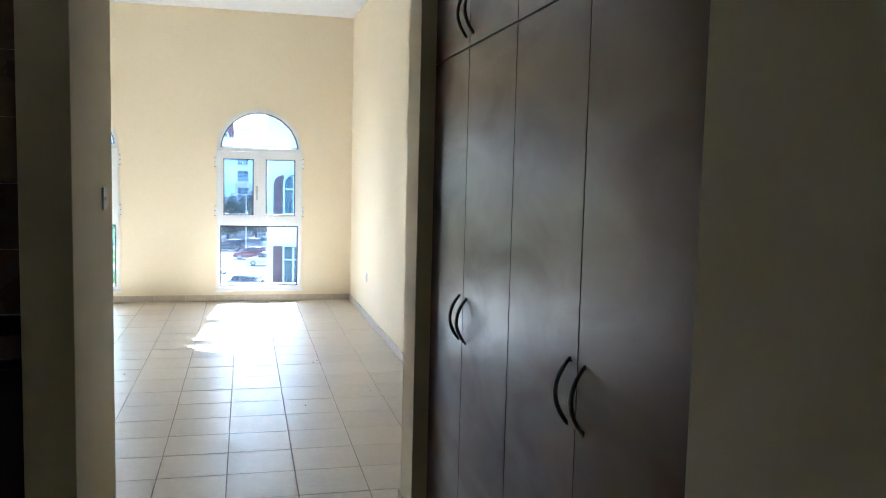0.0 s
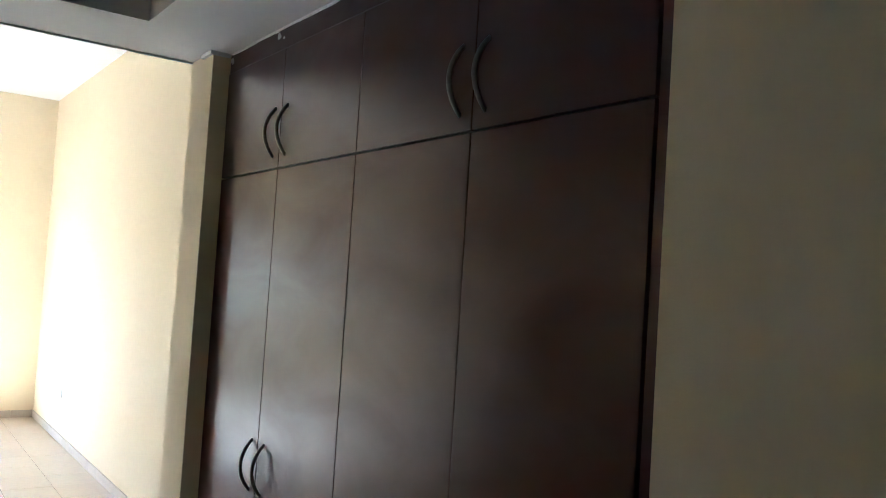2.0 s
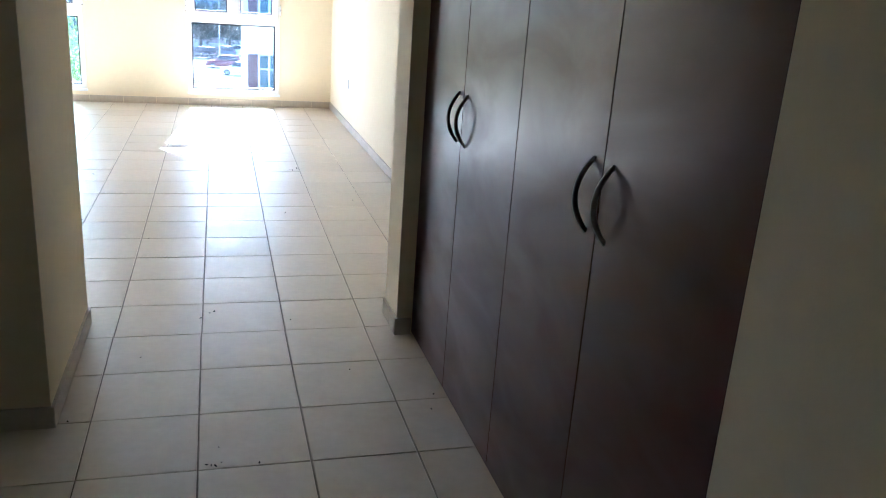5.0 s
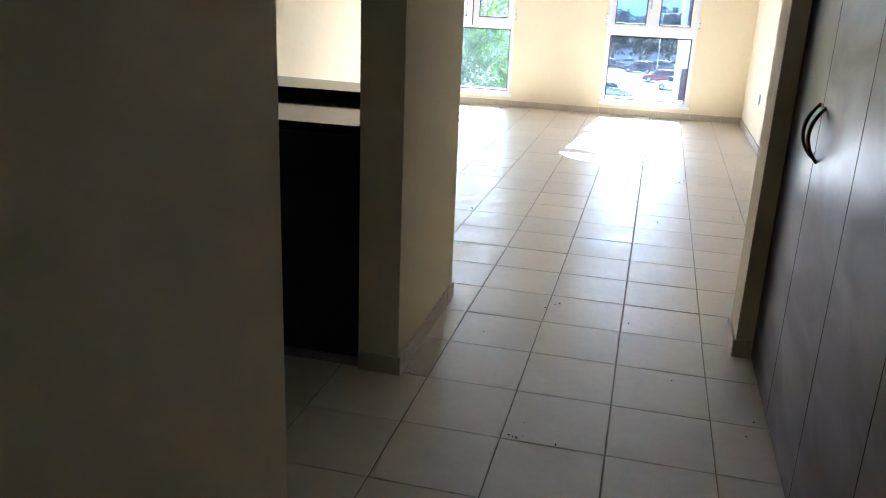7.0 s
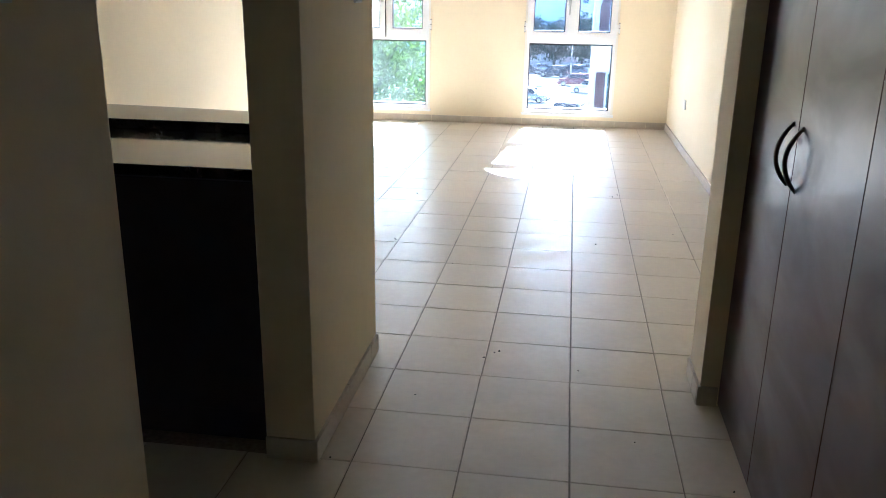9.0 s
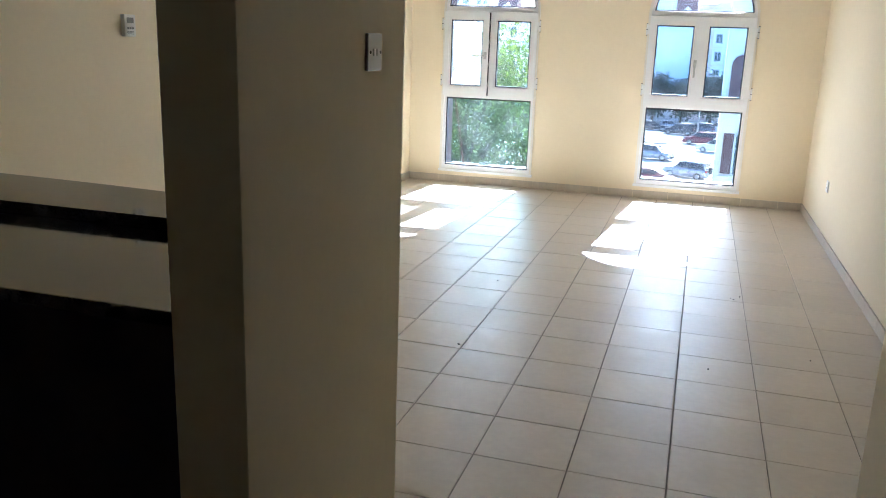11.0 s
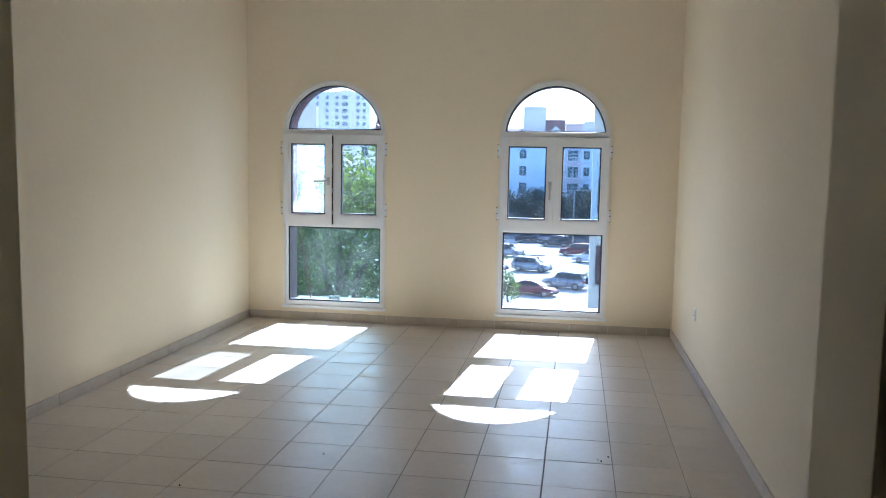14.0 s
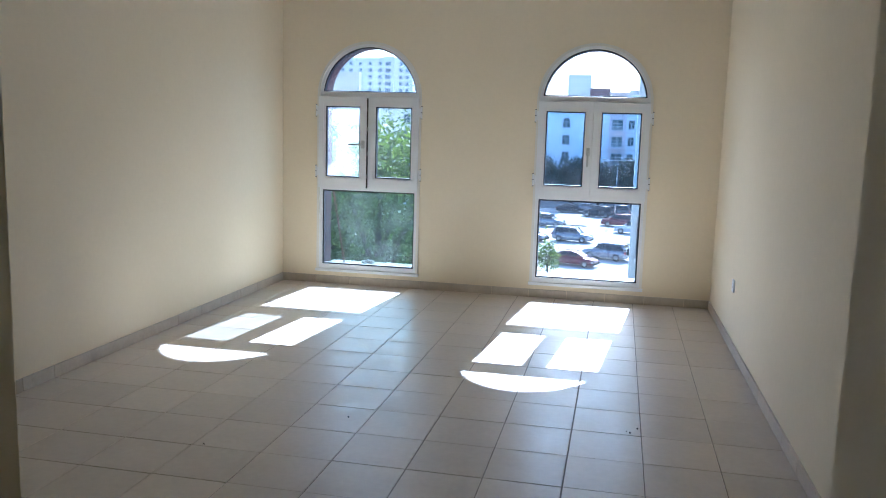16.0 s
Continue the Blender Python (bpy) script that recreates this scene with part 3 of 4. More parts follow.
# ---- outside materials ----
def leaf_material(name, colour, glow):
    m = bpy.data.materials.new(name)
    m.use_nodes = True
    n, l = m.node_tree.nodes, m.node_tree.links
    b = n["Principled BSDF"]
    geo, ramp = n.new("ShaderNodeNewGeometry"), n.new("ShaderNodeValToRGB")
    ramp.color_ramp.elements[0].color = (colour[0] * 0.55, colour[1] * 0.65, colour[2] * 0.7, 1)
    ramp.color_ramp.elements[1].color = (*colour, 1)
    l.new(geo.outputs["Random Per Island"], ramp.inputs["Fac"])
    l.new(ramp.outputs["Color"], b.inputs["Base Color"])
    b.inputs["Roughness"].default_value = 0.5
    tr, mix = n.new("ShaderNodeBsdfTranslucent"), n.new("ShaderNodeMixShader")
    tr.inputs["Color"].default_value = (*glow, 1)
    mix.inputs[0].default_value = 0.45
    l.new(b.outputs[0], mix.inputs[1])
    l.new(tr.outputs[0], mix.inputs[2])
    l.new(mix.outputs[0], n["Material Output"].inputs["Surface"])
    return m


M["leaf"] = leaf_material("sunlit_leaf", (0.07, 0.115, 0.03), (0.22, 0.31, 0.04))
M["far_leaf"] = leaf_material("dark_leaf", (0.06, 0.10, 0.075), (0.07, 0.12, 0.06))
M["bark"] = surface("grey_brown_bark", (0.05, 0.038, 0.028), (0.09, 0.07, 0.055), 8, 50, 0.9, 0.05, 0.5, 30)
M["ground"] = surface("pale_dusty_asphalt", (0.46, 0.45, 0.42), (0.58, 0.565, 0.53), 0.4, 6, 0.85, 0.08, 0.1, 30)
M["line"] = surface("white_road_paint", (0.55, 0.55, 0.53), (0.65, 0.65, 0.62), 2, 12, 0.7, 0.1, 0.0)
M["kerb"] = surface("concrete_kerb", (0.30, 0.28, 0.25), (0.38, 0.36, 0.33), 1, 10, 0.85, 0.05, 0.1, 30)
M["stucco"] = surface("cream_stucco", (0.74, 0.67, 0.56), (0.80, 0.73, 0.62), 0.4, 5, 0.85, 0.08, 0.2, 20)
M["stucco_white"] = surface("white_stucco", (0.84, 0.82, 0.78), (0.90, 0.88, 0.84), 0.3, 4, 0.85, 0.08, 0.1, 20)
M["stucco_pink"] = surface("pink_stucco", (0.72, 0.58, 0.55), (0.78, 0.64, 0.61), 0.3, 4, 0.85, 0.08, 0.1, 20)
M["roof"] = surface("red_clay_roof", (0.20, 0.105, 0.095), (0.27, 0.15, 0.135), 1, 8, 0.8, 0.1, 0.3, 10)
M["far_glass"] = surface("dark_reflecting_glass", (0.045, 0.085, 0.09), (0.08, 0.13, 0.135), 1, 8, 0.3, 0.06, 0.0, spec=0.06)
# far tower glass: distance haze is painted into this paler colour
M["distance_haze_glass"] = surface("glass_paled_for_haze", (0.26, 0.30, 0.34), (0.33, 0.37, 0.41), 1, 8, 0.3, 0.06, 0.0)
M["tyre"] = surface("black_tyre_rubber", (0.012, 0.012, 0.012), (0.025, 0.025, 0.025), 6, 40, 0.8, 0.1, 0.0)
M["car_glass"] = surface("dark_car_glass", (0.01, 0.012, 0.015), (0.02, 0.024, 0.028), 4, 20, 0.06, 0.03, 0.0)
M["lamp_red"] = surface("red_tail_lamp", (0.25, 0.01, 0.01), (0.32, 0.02, 0.02), 6, 40, 0.2, 0.05, 0.0)
M["lamp_clear"] = surface("clear_headlamp", (0.55, 0.56, 0.58), (0.65, 0.66, 0.68), 6, 40, 0.12, 0.05, 0.0)
PAINT = {k: surface("%s_car_paint" % k, lo, hi, 2, 20, 0.28, 0.05, 0.0, metal=mt, coat=0.6) for k, lo, hi, mt in (
    ("silver", (0.30, 0.30, 0.32), (0.36, 0.36, 0.38), 0.5), ("white", (0.66, 0.66, 0.66), (0.72, 0.72, 0.72), 0.0),
    ("red", (0.13, 0.022, 0.025), (0.18, 0.03, 0.035), 0.2), ("black", (0.012, 0.014, 0.02), (0.022, 0.024, 0.03), 0.2),
    ("grey", (0.10, 0.105, 0.12), (0.14, 0.145, 0.16), 0.4))}
GROUND = -11.0

# ---- ground and car park ----
ground = tagged(part("ground", boxes((-900, 900, -60, 1800, GROUND - 1, GROUND)), M["ground"]), "wide pale sunlit asphalt car park", "ground", kind="structure")


def kerb_island(x0, x1, y0, y1):
    k = thing("kerb_island", ((x0 + x1) / 2, (y0 + y1) / 2, GROUND), "long pale concrete kerb island in the car park", "kerb", "car park kerbs")
    w, d = (x1 - x0) / 2, (y1 - y0) / 2
    part("kerb", boxes((-w, w, -d, d, 0, 0.15), bevel=0.03), M["kerb"], k)


for row in ((-14, -2.4, 63.6, 65.0), (-1.5, 6, 80.5, 81.1), (-16, -3, 105.5, 106.6), (0.5, 20, 88.6, 89.2), (-40, 40, 131, 133)):
    kerb_island(*row)
lines = bmesh.new()
for y0 in (66, 79, 92, 117):
    for k in range(12):
        box(lines, -17 + 2.9 * k, -16.88 + 2.9 * k, y0, y0 + 5, GROUND + 0.004, GROUND + 0.008)
tagged(part("parking_lines", lines, M["line"]), "white painted parking bay lines", "road marking", kind="stuff")


# ---- cars ----
def rounded_body(bm, sections):
    """Loft rings of (x, half width, z low, z high, corner) along the car."""
    rings = []
    for x, w, z0, z1, c in sections:
        pts = [(-w, z0 + c), (-w + c * 0.6, z0), (w - c * 0.6, z0), (w, z0 + c), (w * 1.0, (z0 + z1) / 2), (w - c * 0.5, z1 - c * 0.5), (w - c * 1.6, z1), (-w + c * 1.6, z1), (-w + c * 0.5, z1 - c * 0.5), (-w, (z0 + z1) / 2)]
        rings.append([bm.verts.new((x, a, b)) for a, b in pts])
    for a, b in zip(rings, rings[1:]):
        for i in range(10):
            bm.faces.new((a[i], a[(i + 1) % 10], b[(i + 1) % 10], b[i]))
    bm.faces.new(rings[0])
    bm.faces.new(rings[-1][::-1])
    bmesh.ops.recalc_face_normals(bm, faces=bm.faces[:])
    return bm


def quad_panel(bm, corners, out):
    """A thin slab on four corners, pushed outwards."""
    out = Vector(out)
    a = [bm.verts.new(Vector(c) - out * 0.02) for c in corners]
    b = [bm.verts.new(Vector(c) + out * 0.012) for c in corners]
    bm.faces.new(a), bm.faces.new(b)
    for i in range(4):
        bm.faces.new((a[i], a[(i + 1) % 4], b[(i + 1) % 4], b[i]))
    bmesh.ops.recalc_face_normals(bm, faces=bm.faces[:])
    return bm


def car(kind, paint, x, y, turn, label, spare=False):
    c = thing("car", (x, y, GROUND), label, "car", "parked cars")
    c.rotation_euler = (0, 0, radians(turn))
    tall = kind == "suv"
    belt, top, wr = (1.08, 1.76, 0.37) if tall else (0.94, 1.44, 0.33)
    L, W = (2.32, 0.93) if tall else (2.35, 0.89)
    bonnet = 0.96 if tall else 0.78
    boot = belt if tall else 0.94
    part("body", rounded_body(bmesh.new(), [(-L, W * 0.82, 0.42, boot - 0.12, 0.08), (-L + 0.12, W * 0.95, 0.28, boot, 0.10), (-1.2, W, 0.24, belt, 0.10), (0.4, W, 0.24, belt, 0.10),
         (1.15, W, 0.24, belt - 0.03, 0.10), (L - 0.35, W * 0.95, 0.26, bonnet, 0.12), (L - 0.05, W * 0.86, 0.32, bonnet - 0.14, 0.10), (L, W * 0.78, 0.42, bonnet - 0.26, 0.07)]), PAINT[paint], c, "", True)
    bx0, bx1, tx0, tx1 = (-2.22, 1.15, -1.98, 0.25) if tall else (-1.75, 1.25, -0.95, 0.25)
    wt = W * 0.76
    part("cabin", rounded_body(bmesh.new(), [(bx0, W * 0.88, belt - 0.08, belt + 0.02, 0.03), (tx0, wt, belt - 0.08, top - 0.03, 0.08), ((tx0 + tx1) / 2, wt + 0.02, belt - 0.08, top, 0.08),
         (tx1, wt, belt - 0.08, top - 0.03, 0.08), (bx1, W * 0.88, belt - 0.08, belt + 0.01, 0.03)]), PAINT[paint], c, "", True)
    zl, zh = belt + 0.05, top - 0.12
    part("windscreen", quad_panel(bmesh.new(), [(bx1 - 0.10, -W * 0.76, zl), (bx1 - 0.10, W * 0.76, zl), (tx1 + 0.10, wt * 0.84, zh + 0.03), (tx1 + 0.10, -wt * 0.84, zh + 0.03)], (0.55, 0, 0.8)), M["car_glass"], c)
    part("rear_window", quad_panel(bmesh.new(), [(bx0 + 0.06, -W * 0.74, zl), (bx0 + 0.06, W * 0.74, zl), (tx0 - 0.06, wt * 0.84, zh), (tx0 - 0.06, -wt * 0.84, zh)], (-0.8, 0, 0.4)), M["car_glass"], c)
    mid = (bx0 + bx1) / 2
    cuts = [bx0 + 0.22, mid - 0.35, mid + 0.35, bx1 - 0.30] if tall else [bx0 + 0.55, mid - 0.02, mid + 0.02, bx1 - 0.45]
    for sgn in (-1, 1):
        for a0, a1 in zip(cuts, cuts[1:]):
            if a1 - a0 < 0.1:
                continue
            a0, a1 = a0 + 0.03, a1 - 0.03
            def lean(v):
                return v + (0.18 if v < mid - 0.6 else -0.22 if v > mid + 0.5 else 0) * (1.6 if not tall else 1)
            part("side_window", quad_panel(bmesh.new(), [(a0, sgn * (W * 0.90), zl), (a1, sgn * (W * 0.90), zl), (lean(a1), sgn * (wt + 0.015), zh), (lean(a0), sgn * (wt + 0.015), zh)], (0, sgn * 1.0, 0.2)), M["car_glass"], c)
        part("headlight", boxes((L - 0.30, L - 0.06, *sorted((sgn * W * 0.60, sgn * W * 0.93)), bonnet - 0.30, bonnet - 0.16), bevel=0.03), M["lamp_clear"], c, "clear headlight")
        part("tail_light", boxes((-L - 0.005, -L + 0.14, *sorted((sgn * W * 0.66, sgn * W * 0.94)), boot - 0.28, boot - 0.08), bevel=0.02), M["lamp_red"], c, "red tail light")
        for wx in (-L + 0.92, L - 0.92):
            wheel = part("wheel", lathe_y(bmesh.new(), [(wr - 0.02, -0.11), (wr, -0.08), (wr, 0.08), (wr - 0.02, 0.11), (wr * 0.62, 0.115), (wr * 0.60, -0.115)]), M["tyre"], c, "black tyre", True)
            wheel.location = (wx, sgn * (W - 0.10), wr)
            part("rim", lathe_y(bmesh.new(), [(wr * 0.61, -0.10), (wr * 0.61, 0.10), (wr * 0.45, 0.118), (0.05, 0.10), (0.05, -0.10), (wr * 0.45, -0.118)]), M["steel"], wheel, "silver alloy rim", True)
    part("bumper", boxes((L - 0.10, L + 0.03, -W * 0.84, W * 0.84, 0.30, 0.50), bevel=0.04), M["tyre"], c)
    if spare:
        sp = part("spare_wheel", lathe_y(bmesh.new(), [(0.33, -0.10), (0.35, -0.07), (0.35, 0.07), (0.33, 0.10), (0.06, 0.12), (0.06, -0.12)]), M["tyre"], c, "spare wheel on the tailgate", True)
        sp.rotation_euler = (0, 0, radians(90))
        sp.location = (-L - 0.10, 0.1, 1.0)
    return c


def lathe_y(bm, profile, sides=22):
    rings = [[bm.verts.new((r * math.cos(a), y, r * math.sin(a))) for a in np.linspace(0, 2 * math.pi, sides, endpoint=False)] for r, y in profile]
    for a, b in zip(rings, rings[1:] + rings[:1]):
        for i in range(sides):
            bm.faces.new((a[i], a[(i + 1) % sides], b[(i + 1) % sides], b[i]))
    bmesh.ops.recalc_face_normals(bm, faces=bm.faces[:])
    return bm


car("sedan", "red", -3.1, 71.4, -20, "dark red saloon car parked in the sun")
car("suv", "silver", -0.1, 76.6, 158, "silver off-road car with a spare wheel on its tailgate", True)
car("suv", "silver", -4.1, 89.0, -14, "silver sport utility car parked in the open")
car("suv", "white", 3.0, 100, 172, "white sport utility car beside the kerb")
car("suv", "red", 1.2, 108, 176, "dark red sport utility car beside a white one")
car("suv", "black", -1.9, 120, 170, "black hatchback car in the far row")
car("suv", "grey", 0.9, 123, 168, "grey sport utility car in the far row")
car("sedan", "black", -6.2, 125, 6, "black saloon car in the far row")
car("suv", "silver", -8.2, 104, -12, "silver sport utility car behind the kerb island")
car("suv", "white", -10.4, 107, -12, "white sport utility car behind the kerb island")
car("sedan", "grey", -9.2, 88, -16, "grey saloon car at the edge of the row")
car("sedan", "white", -6.6, 62.0, -20, "white saloon car beside a young tree")
car("suv", "white", 3.8, 126, 174, "white sport utility car in the far row")
car("sedan", "silver", -3.6, 127.5, 4, "silver saloon car in the far row")
car("sedan", "white", 6.8, 121, 172, "white saloon car in the far row")


# ---- buildings ----
def far_window(parent, x, y, z, w, h, arched=False, big=False):
    win = part("window", band_y(bmesh.new(), *( (arch_line(x, w / 2 + 0.10, z, z + h - w / 2, 12), arch_line(x, w / 2, z + 0.10, z + h - w / 2, 12)) if arched else
               ([(x + w / 2 + 0.1, z - 0.1), (x + w / 2 + 0.1, z + h + 0.1), (x - w / 2 - 0.1, z + h + 0.1), (x - w / 2 - 0.1, z - 0.1)], [(x + w / 2, z), (x + w / 2, z + h), (x - w / 2, z + h), (x - w / 2, z)])), y - 0.10, y + 0.06), M["line"], parent, "white window frame")
    bm = bmesh.new()
    prism_y(bm, arch_line(x, w / 2, z, z + h - w / 2, 12) if arched else [(x - w / 2, z), (x + w / 2, z), (x + w / 2, z + h), (x - w / 2, z + h)], y - 0.02, y + 0.04)
    part("pane", bm, M["far_glass"], win, "dark glass")
    part("mullion", boxes((x - 0.05, x + 0.05, y - 0.08, y - 0.021, z, z + h * 0.98), (x - w / 2, x + w / 2, y - 0.075, y - 0.022, z + h * 0.62, z + h * 0.66)), M["line"], win)
    return win


def shutter(parent, x0, x1, z0, z1, y, round_side=0):
    bm = bmesh.new()
    w = x1 - x0
    if round_side:
        edge = x1 if round_side > 0 else x0
        other = x0 if round_side > 0 else x1
        arc = [(edge + (other - edge) * math.sin(a), z1 - w + w * math.cos(a)) for a in np.linspace(0, math.pi / 2, 8)]
        pts = [(edge, z0)] + arc + [(other, z0)]
        prism_y(bm, pts, y - 0.05, y)
    else:
        box(bm, x0, x1, y - 0.05, y, z0, z1)
    top = z1 - (w if round_side else 0.06)
    k = z0 + 0.06
    while k < top:
        box(bm, x0 + 0.05, x1 - 0.05, y - 0.075, y - 0.045, k, k + 0.05)
        k += 0.095
    bmesh.ops.recalc_face_normals(bm, faces=bm.faces[:])
    part("shutter", bm, M["burgundy"], parent, "burgundy louvred shutter")


WY = 33.0
wing = thing("apartment_wing", (0, 0, 0), "cream apartment block with arched windows and burgundy shutters", "building")
part("wall", boxes((1.14, 16, WY, 34.2, GROUND, 10.5)), M["stucco"], wing)
part("roof", boxes((0.9, 16.5, WY - 0.4, 34.4, 10.5, 10.9), bevel=0.05), M["roof"], wing)
for k in range(3):
    wx = 2.445 + 4.4 * k
    for z0, h, arched in ((-0.75, 2.05, True), (-4.25, 1.85, False), (4.2, 2.0, False), (-7.8, 1.85, False), (7.4, 1.9, True)):
        far_window(wing, wx, WY, z0, 0.90, h, arched)
        if z0 > -7:
            shutter(wing, wx - 1.02, wx - 0.49, z0 - 0.02, z0 + h + (0.05 if not arched else -0.02), WY - 0.01, 1 if arched else 0)
            shutter(wing, wx + 0.49, wx + 1.02, z0 - 0.02, z0 + h + (0.05 if not arched else -0.02), WY - 0.01, -1 if arched else 0)
        part("ledge", boxes((wx - 1.1, wx + 1.1, WY - 0.14, WY - 0.004, z0 - 0.24, z0 - 0.12), bevel=0.02), M["stucco"], wing)

BY = 150.0
block = thing("apartment_block", (0, 0, 0), "white and pink apartment block with dormers across the car park", "building")
part("wall", boxes((-46, -1.1, BY, BY + 14, GROUND, 7.4)), M["stucco_white"], block)
part("wall", boxes((-1.09, 1.95, BY - 1.0, BY + 14, GROUND, 9.0)), M["stucco_pink"], block, "pink projecting bay")
part("wall", boxes((1.96, 48, BY, BY + 14, GROUND, 9.4)), M["stucco_white"], block)
part("cornice", boxes((-1.4, 2.25, BY - 1.3, BY - 0.2, 9.0, 9.3), bevel=0.05), M["stucco_pink"], block)
part("cornice", boxes((2.27, 48.3, BY - 0.4, BY + 14, 9.4, 9.8), bevel=0.05), M["stucco_white"], block)
part("tower", boxes((-9.2, -4.95, BY + 2, BY + 9, 7.2, 12.6)), M["stucco_white"], block)
part("tower", boxes((-30, -24, BY + 2, BY + 9, 7.2, 12.6)), M["stucco_white"], block)


def hip_roof(x0, x1, z, rise):
    bm = bmesh.new()
    lo = [bm.verts.new(p) for p in ((x0, BY - 0.5, z), (x1, BY - 0.5, z), (x1, BY + 8, z), (x0, BY + 8, z))]
    hi = [bm.verts.new(p) for p in ((x0 + 1.6, BY + 4, z + rise), (x1 - 1.6, BY + 4, z + rise))]
    bm.faces.new((lo[0], lo[1], hi[1], hi[0])), bm.faces.new((lo[2], lo[3], hi[0], hi[1])), bm.faces.new((lo[1], lo[2], hi[1])), bm.faces.new((lo[3], lo[0], hi[0])), bm.faces.new(lo)
    bmesh.ops.recalc_face_normals(bm, faces=bm.faces[:])
    part("roof", bm, M["roof"], block)


for row in ((-13.4, -6.4, 7.42, 1.2), (-23.8, -15.0, 7.42, 1.2), (-40.0, -31.0, 7.42, 1.2)):
    hip_roof(*row)
for dx in (-3.05, -20.0, -36.0):
    bm = bmesh.new()
    a, b = [[bm.verts.new((x, y, z)) for y, z in ((BY - 0.5, 7.41), (BY + 1.6, 10.1), (BY + 4.5, 10.1), (BY + 6, 7.41))] for x in (dx - 1.9, dx + 1.85)]
    bm.faces.new(a), bm.faces.new(b)
    for i in range(4):
        bm.faces.new((a[i], a[(i + 1) % 4], b[(i + 1) % 4], b[i]))
    bmesh.ops.recalc_face_normals(bm, faces=bm.faces[:])
    mansard = part("mansard", bm, M["roof"], block, "steep brown-red roof")
    bm = bmesh.new()
    prism_y(bm, [(dx - 0.85, 7.42), (dx + 0.95, 7.42), (dx + 0.95, 8.05), (dx + 0.1, 8.85), (dx - 0.85, 8.05)], BY - 0.75, BY + 1.2)
    bmesh.ops.recalc_face_normals(bm, faces=bm.faces[:])
    part("dormer", bm, M["stucco_white"], mansard, "white gabled dormer")
    part("pane", boxes((dx - 0.3, dx + 0.5, BY - 0.80, BY - 0.755, 7.5, 8.1)), M["far_glass"], mansard)
for z0 in (-9.8, -6.7, -3.6, -0.5, 2.6):
    for wx in (-40, -34.5, -29, -23.5, -18.0, -13.2, -9.0, 5.6, 11, 16.5, 22, 28, 34, 40):
        far_window(block, wx, BY, z0, 1.25, 1.7 if z0 < 2 else 1.85, z0 > 2 and wx < 0)
    far_window(block, 2.95, BY, z0 + 0.1, 1.0, 1.5)
    far_window(block, 0.4, BY - 1.0, z0 - 0.2, 1.9, 1.9)
    if z0 > -9:
        part("balcony", boxes((-0.9, 1.75, BY - 1.9, BY - 1.01, z0 - 0.62, z0 - 0.42), bevel=0.02), M["stucco_pink"], block)
        part("railing", boxes((-0.9, 1.75, BY - 1.88, BY - 1.82, z0 + 0.42, z0 + 0.50), *[(-0.9 + 0.2925 * k, -0.84 + 0.2925 * k, BY - 1.87, BY - 1.83, z0 - 0.42, z0 + 0.42) for k in range(10)]), M["stucco_white"], block)
        part("string_course", boxes((1.96, 48, BY - 0.08, BY - 0.004, z0 - 0.75, z0 - 0.60)), M["stucco_pink"], block)

tower = thing("tower_block", (0, 0, 0), "pale tall apartment tower far in the haze", "building")
part("wall", boxes((-100, -69, 270, 300, GROUND, 25.5)), M["stucco_white"], tower)
part("bay", boxes((-79.2, -75.4, 268.8, 270, GROUND, 25.9)), M["stucco_white"], tower)
# the windows' pale colour stands for the haze in between
for k in range(12):
    z0 = 24.1 - 2.25 * k
    for wx in (-97, -94, -91, -87.6, -84.1, -80.6, -73.1, -70.9):
        part("window", boxes((wx - 0.55, wx + 0.55, 269.8, 270.1, z0 - 1.15, z0)), M["distance_haze_glass"], tower, "window painted paler for distance haze")
    part("window", boxes((-78.3, -76.4, 268.6, 268.9, z0 - 1.3, z0)), M["distance_haze_glass"], tower, "window painted paler for distance haze")
    part("ledge", boxes((-79.4, -75.2, 268.2, 268.79, z0 - 1.75, z0 - 1.5)), M["stucco_white"], tower)
annex = thing("corner_block", (0, 0, 0), "tan corner block in front of the far tower", "building")
part("wall", boxes((-48, -39.7, 118, 119.2, GROUND, 10.1)), M["stucco"], annex)
for z0 in (-4, 0, 4.2):
    part("window", boxes((-44.6, -43.2, 117.9, 118.1, z0, z0 + 1.7)), M["far_glass"], annex, "dark window")


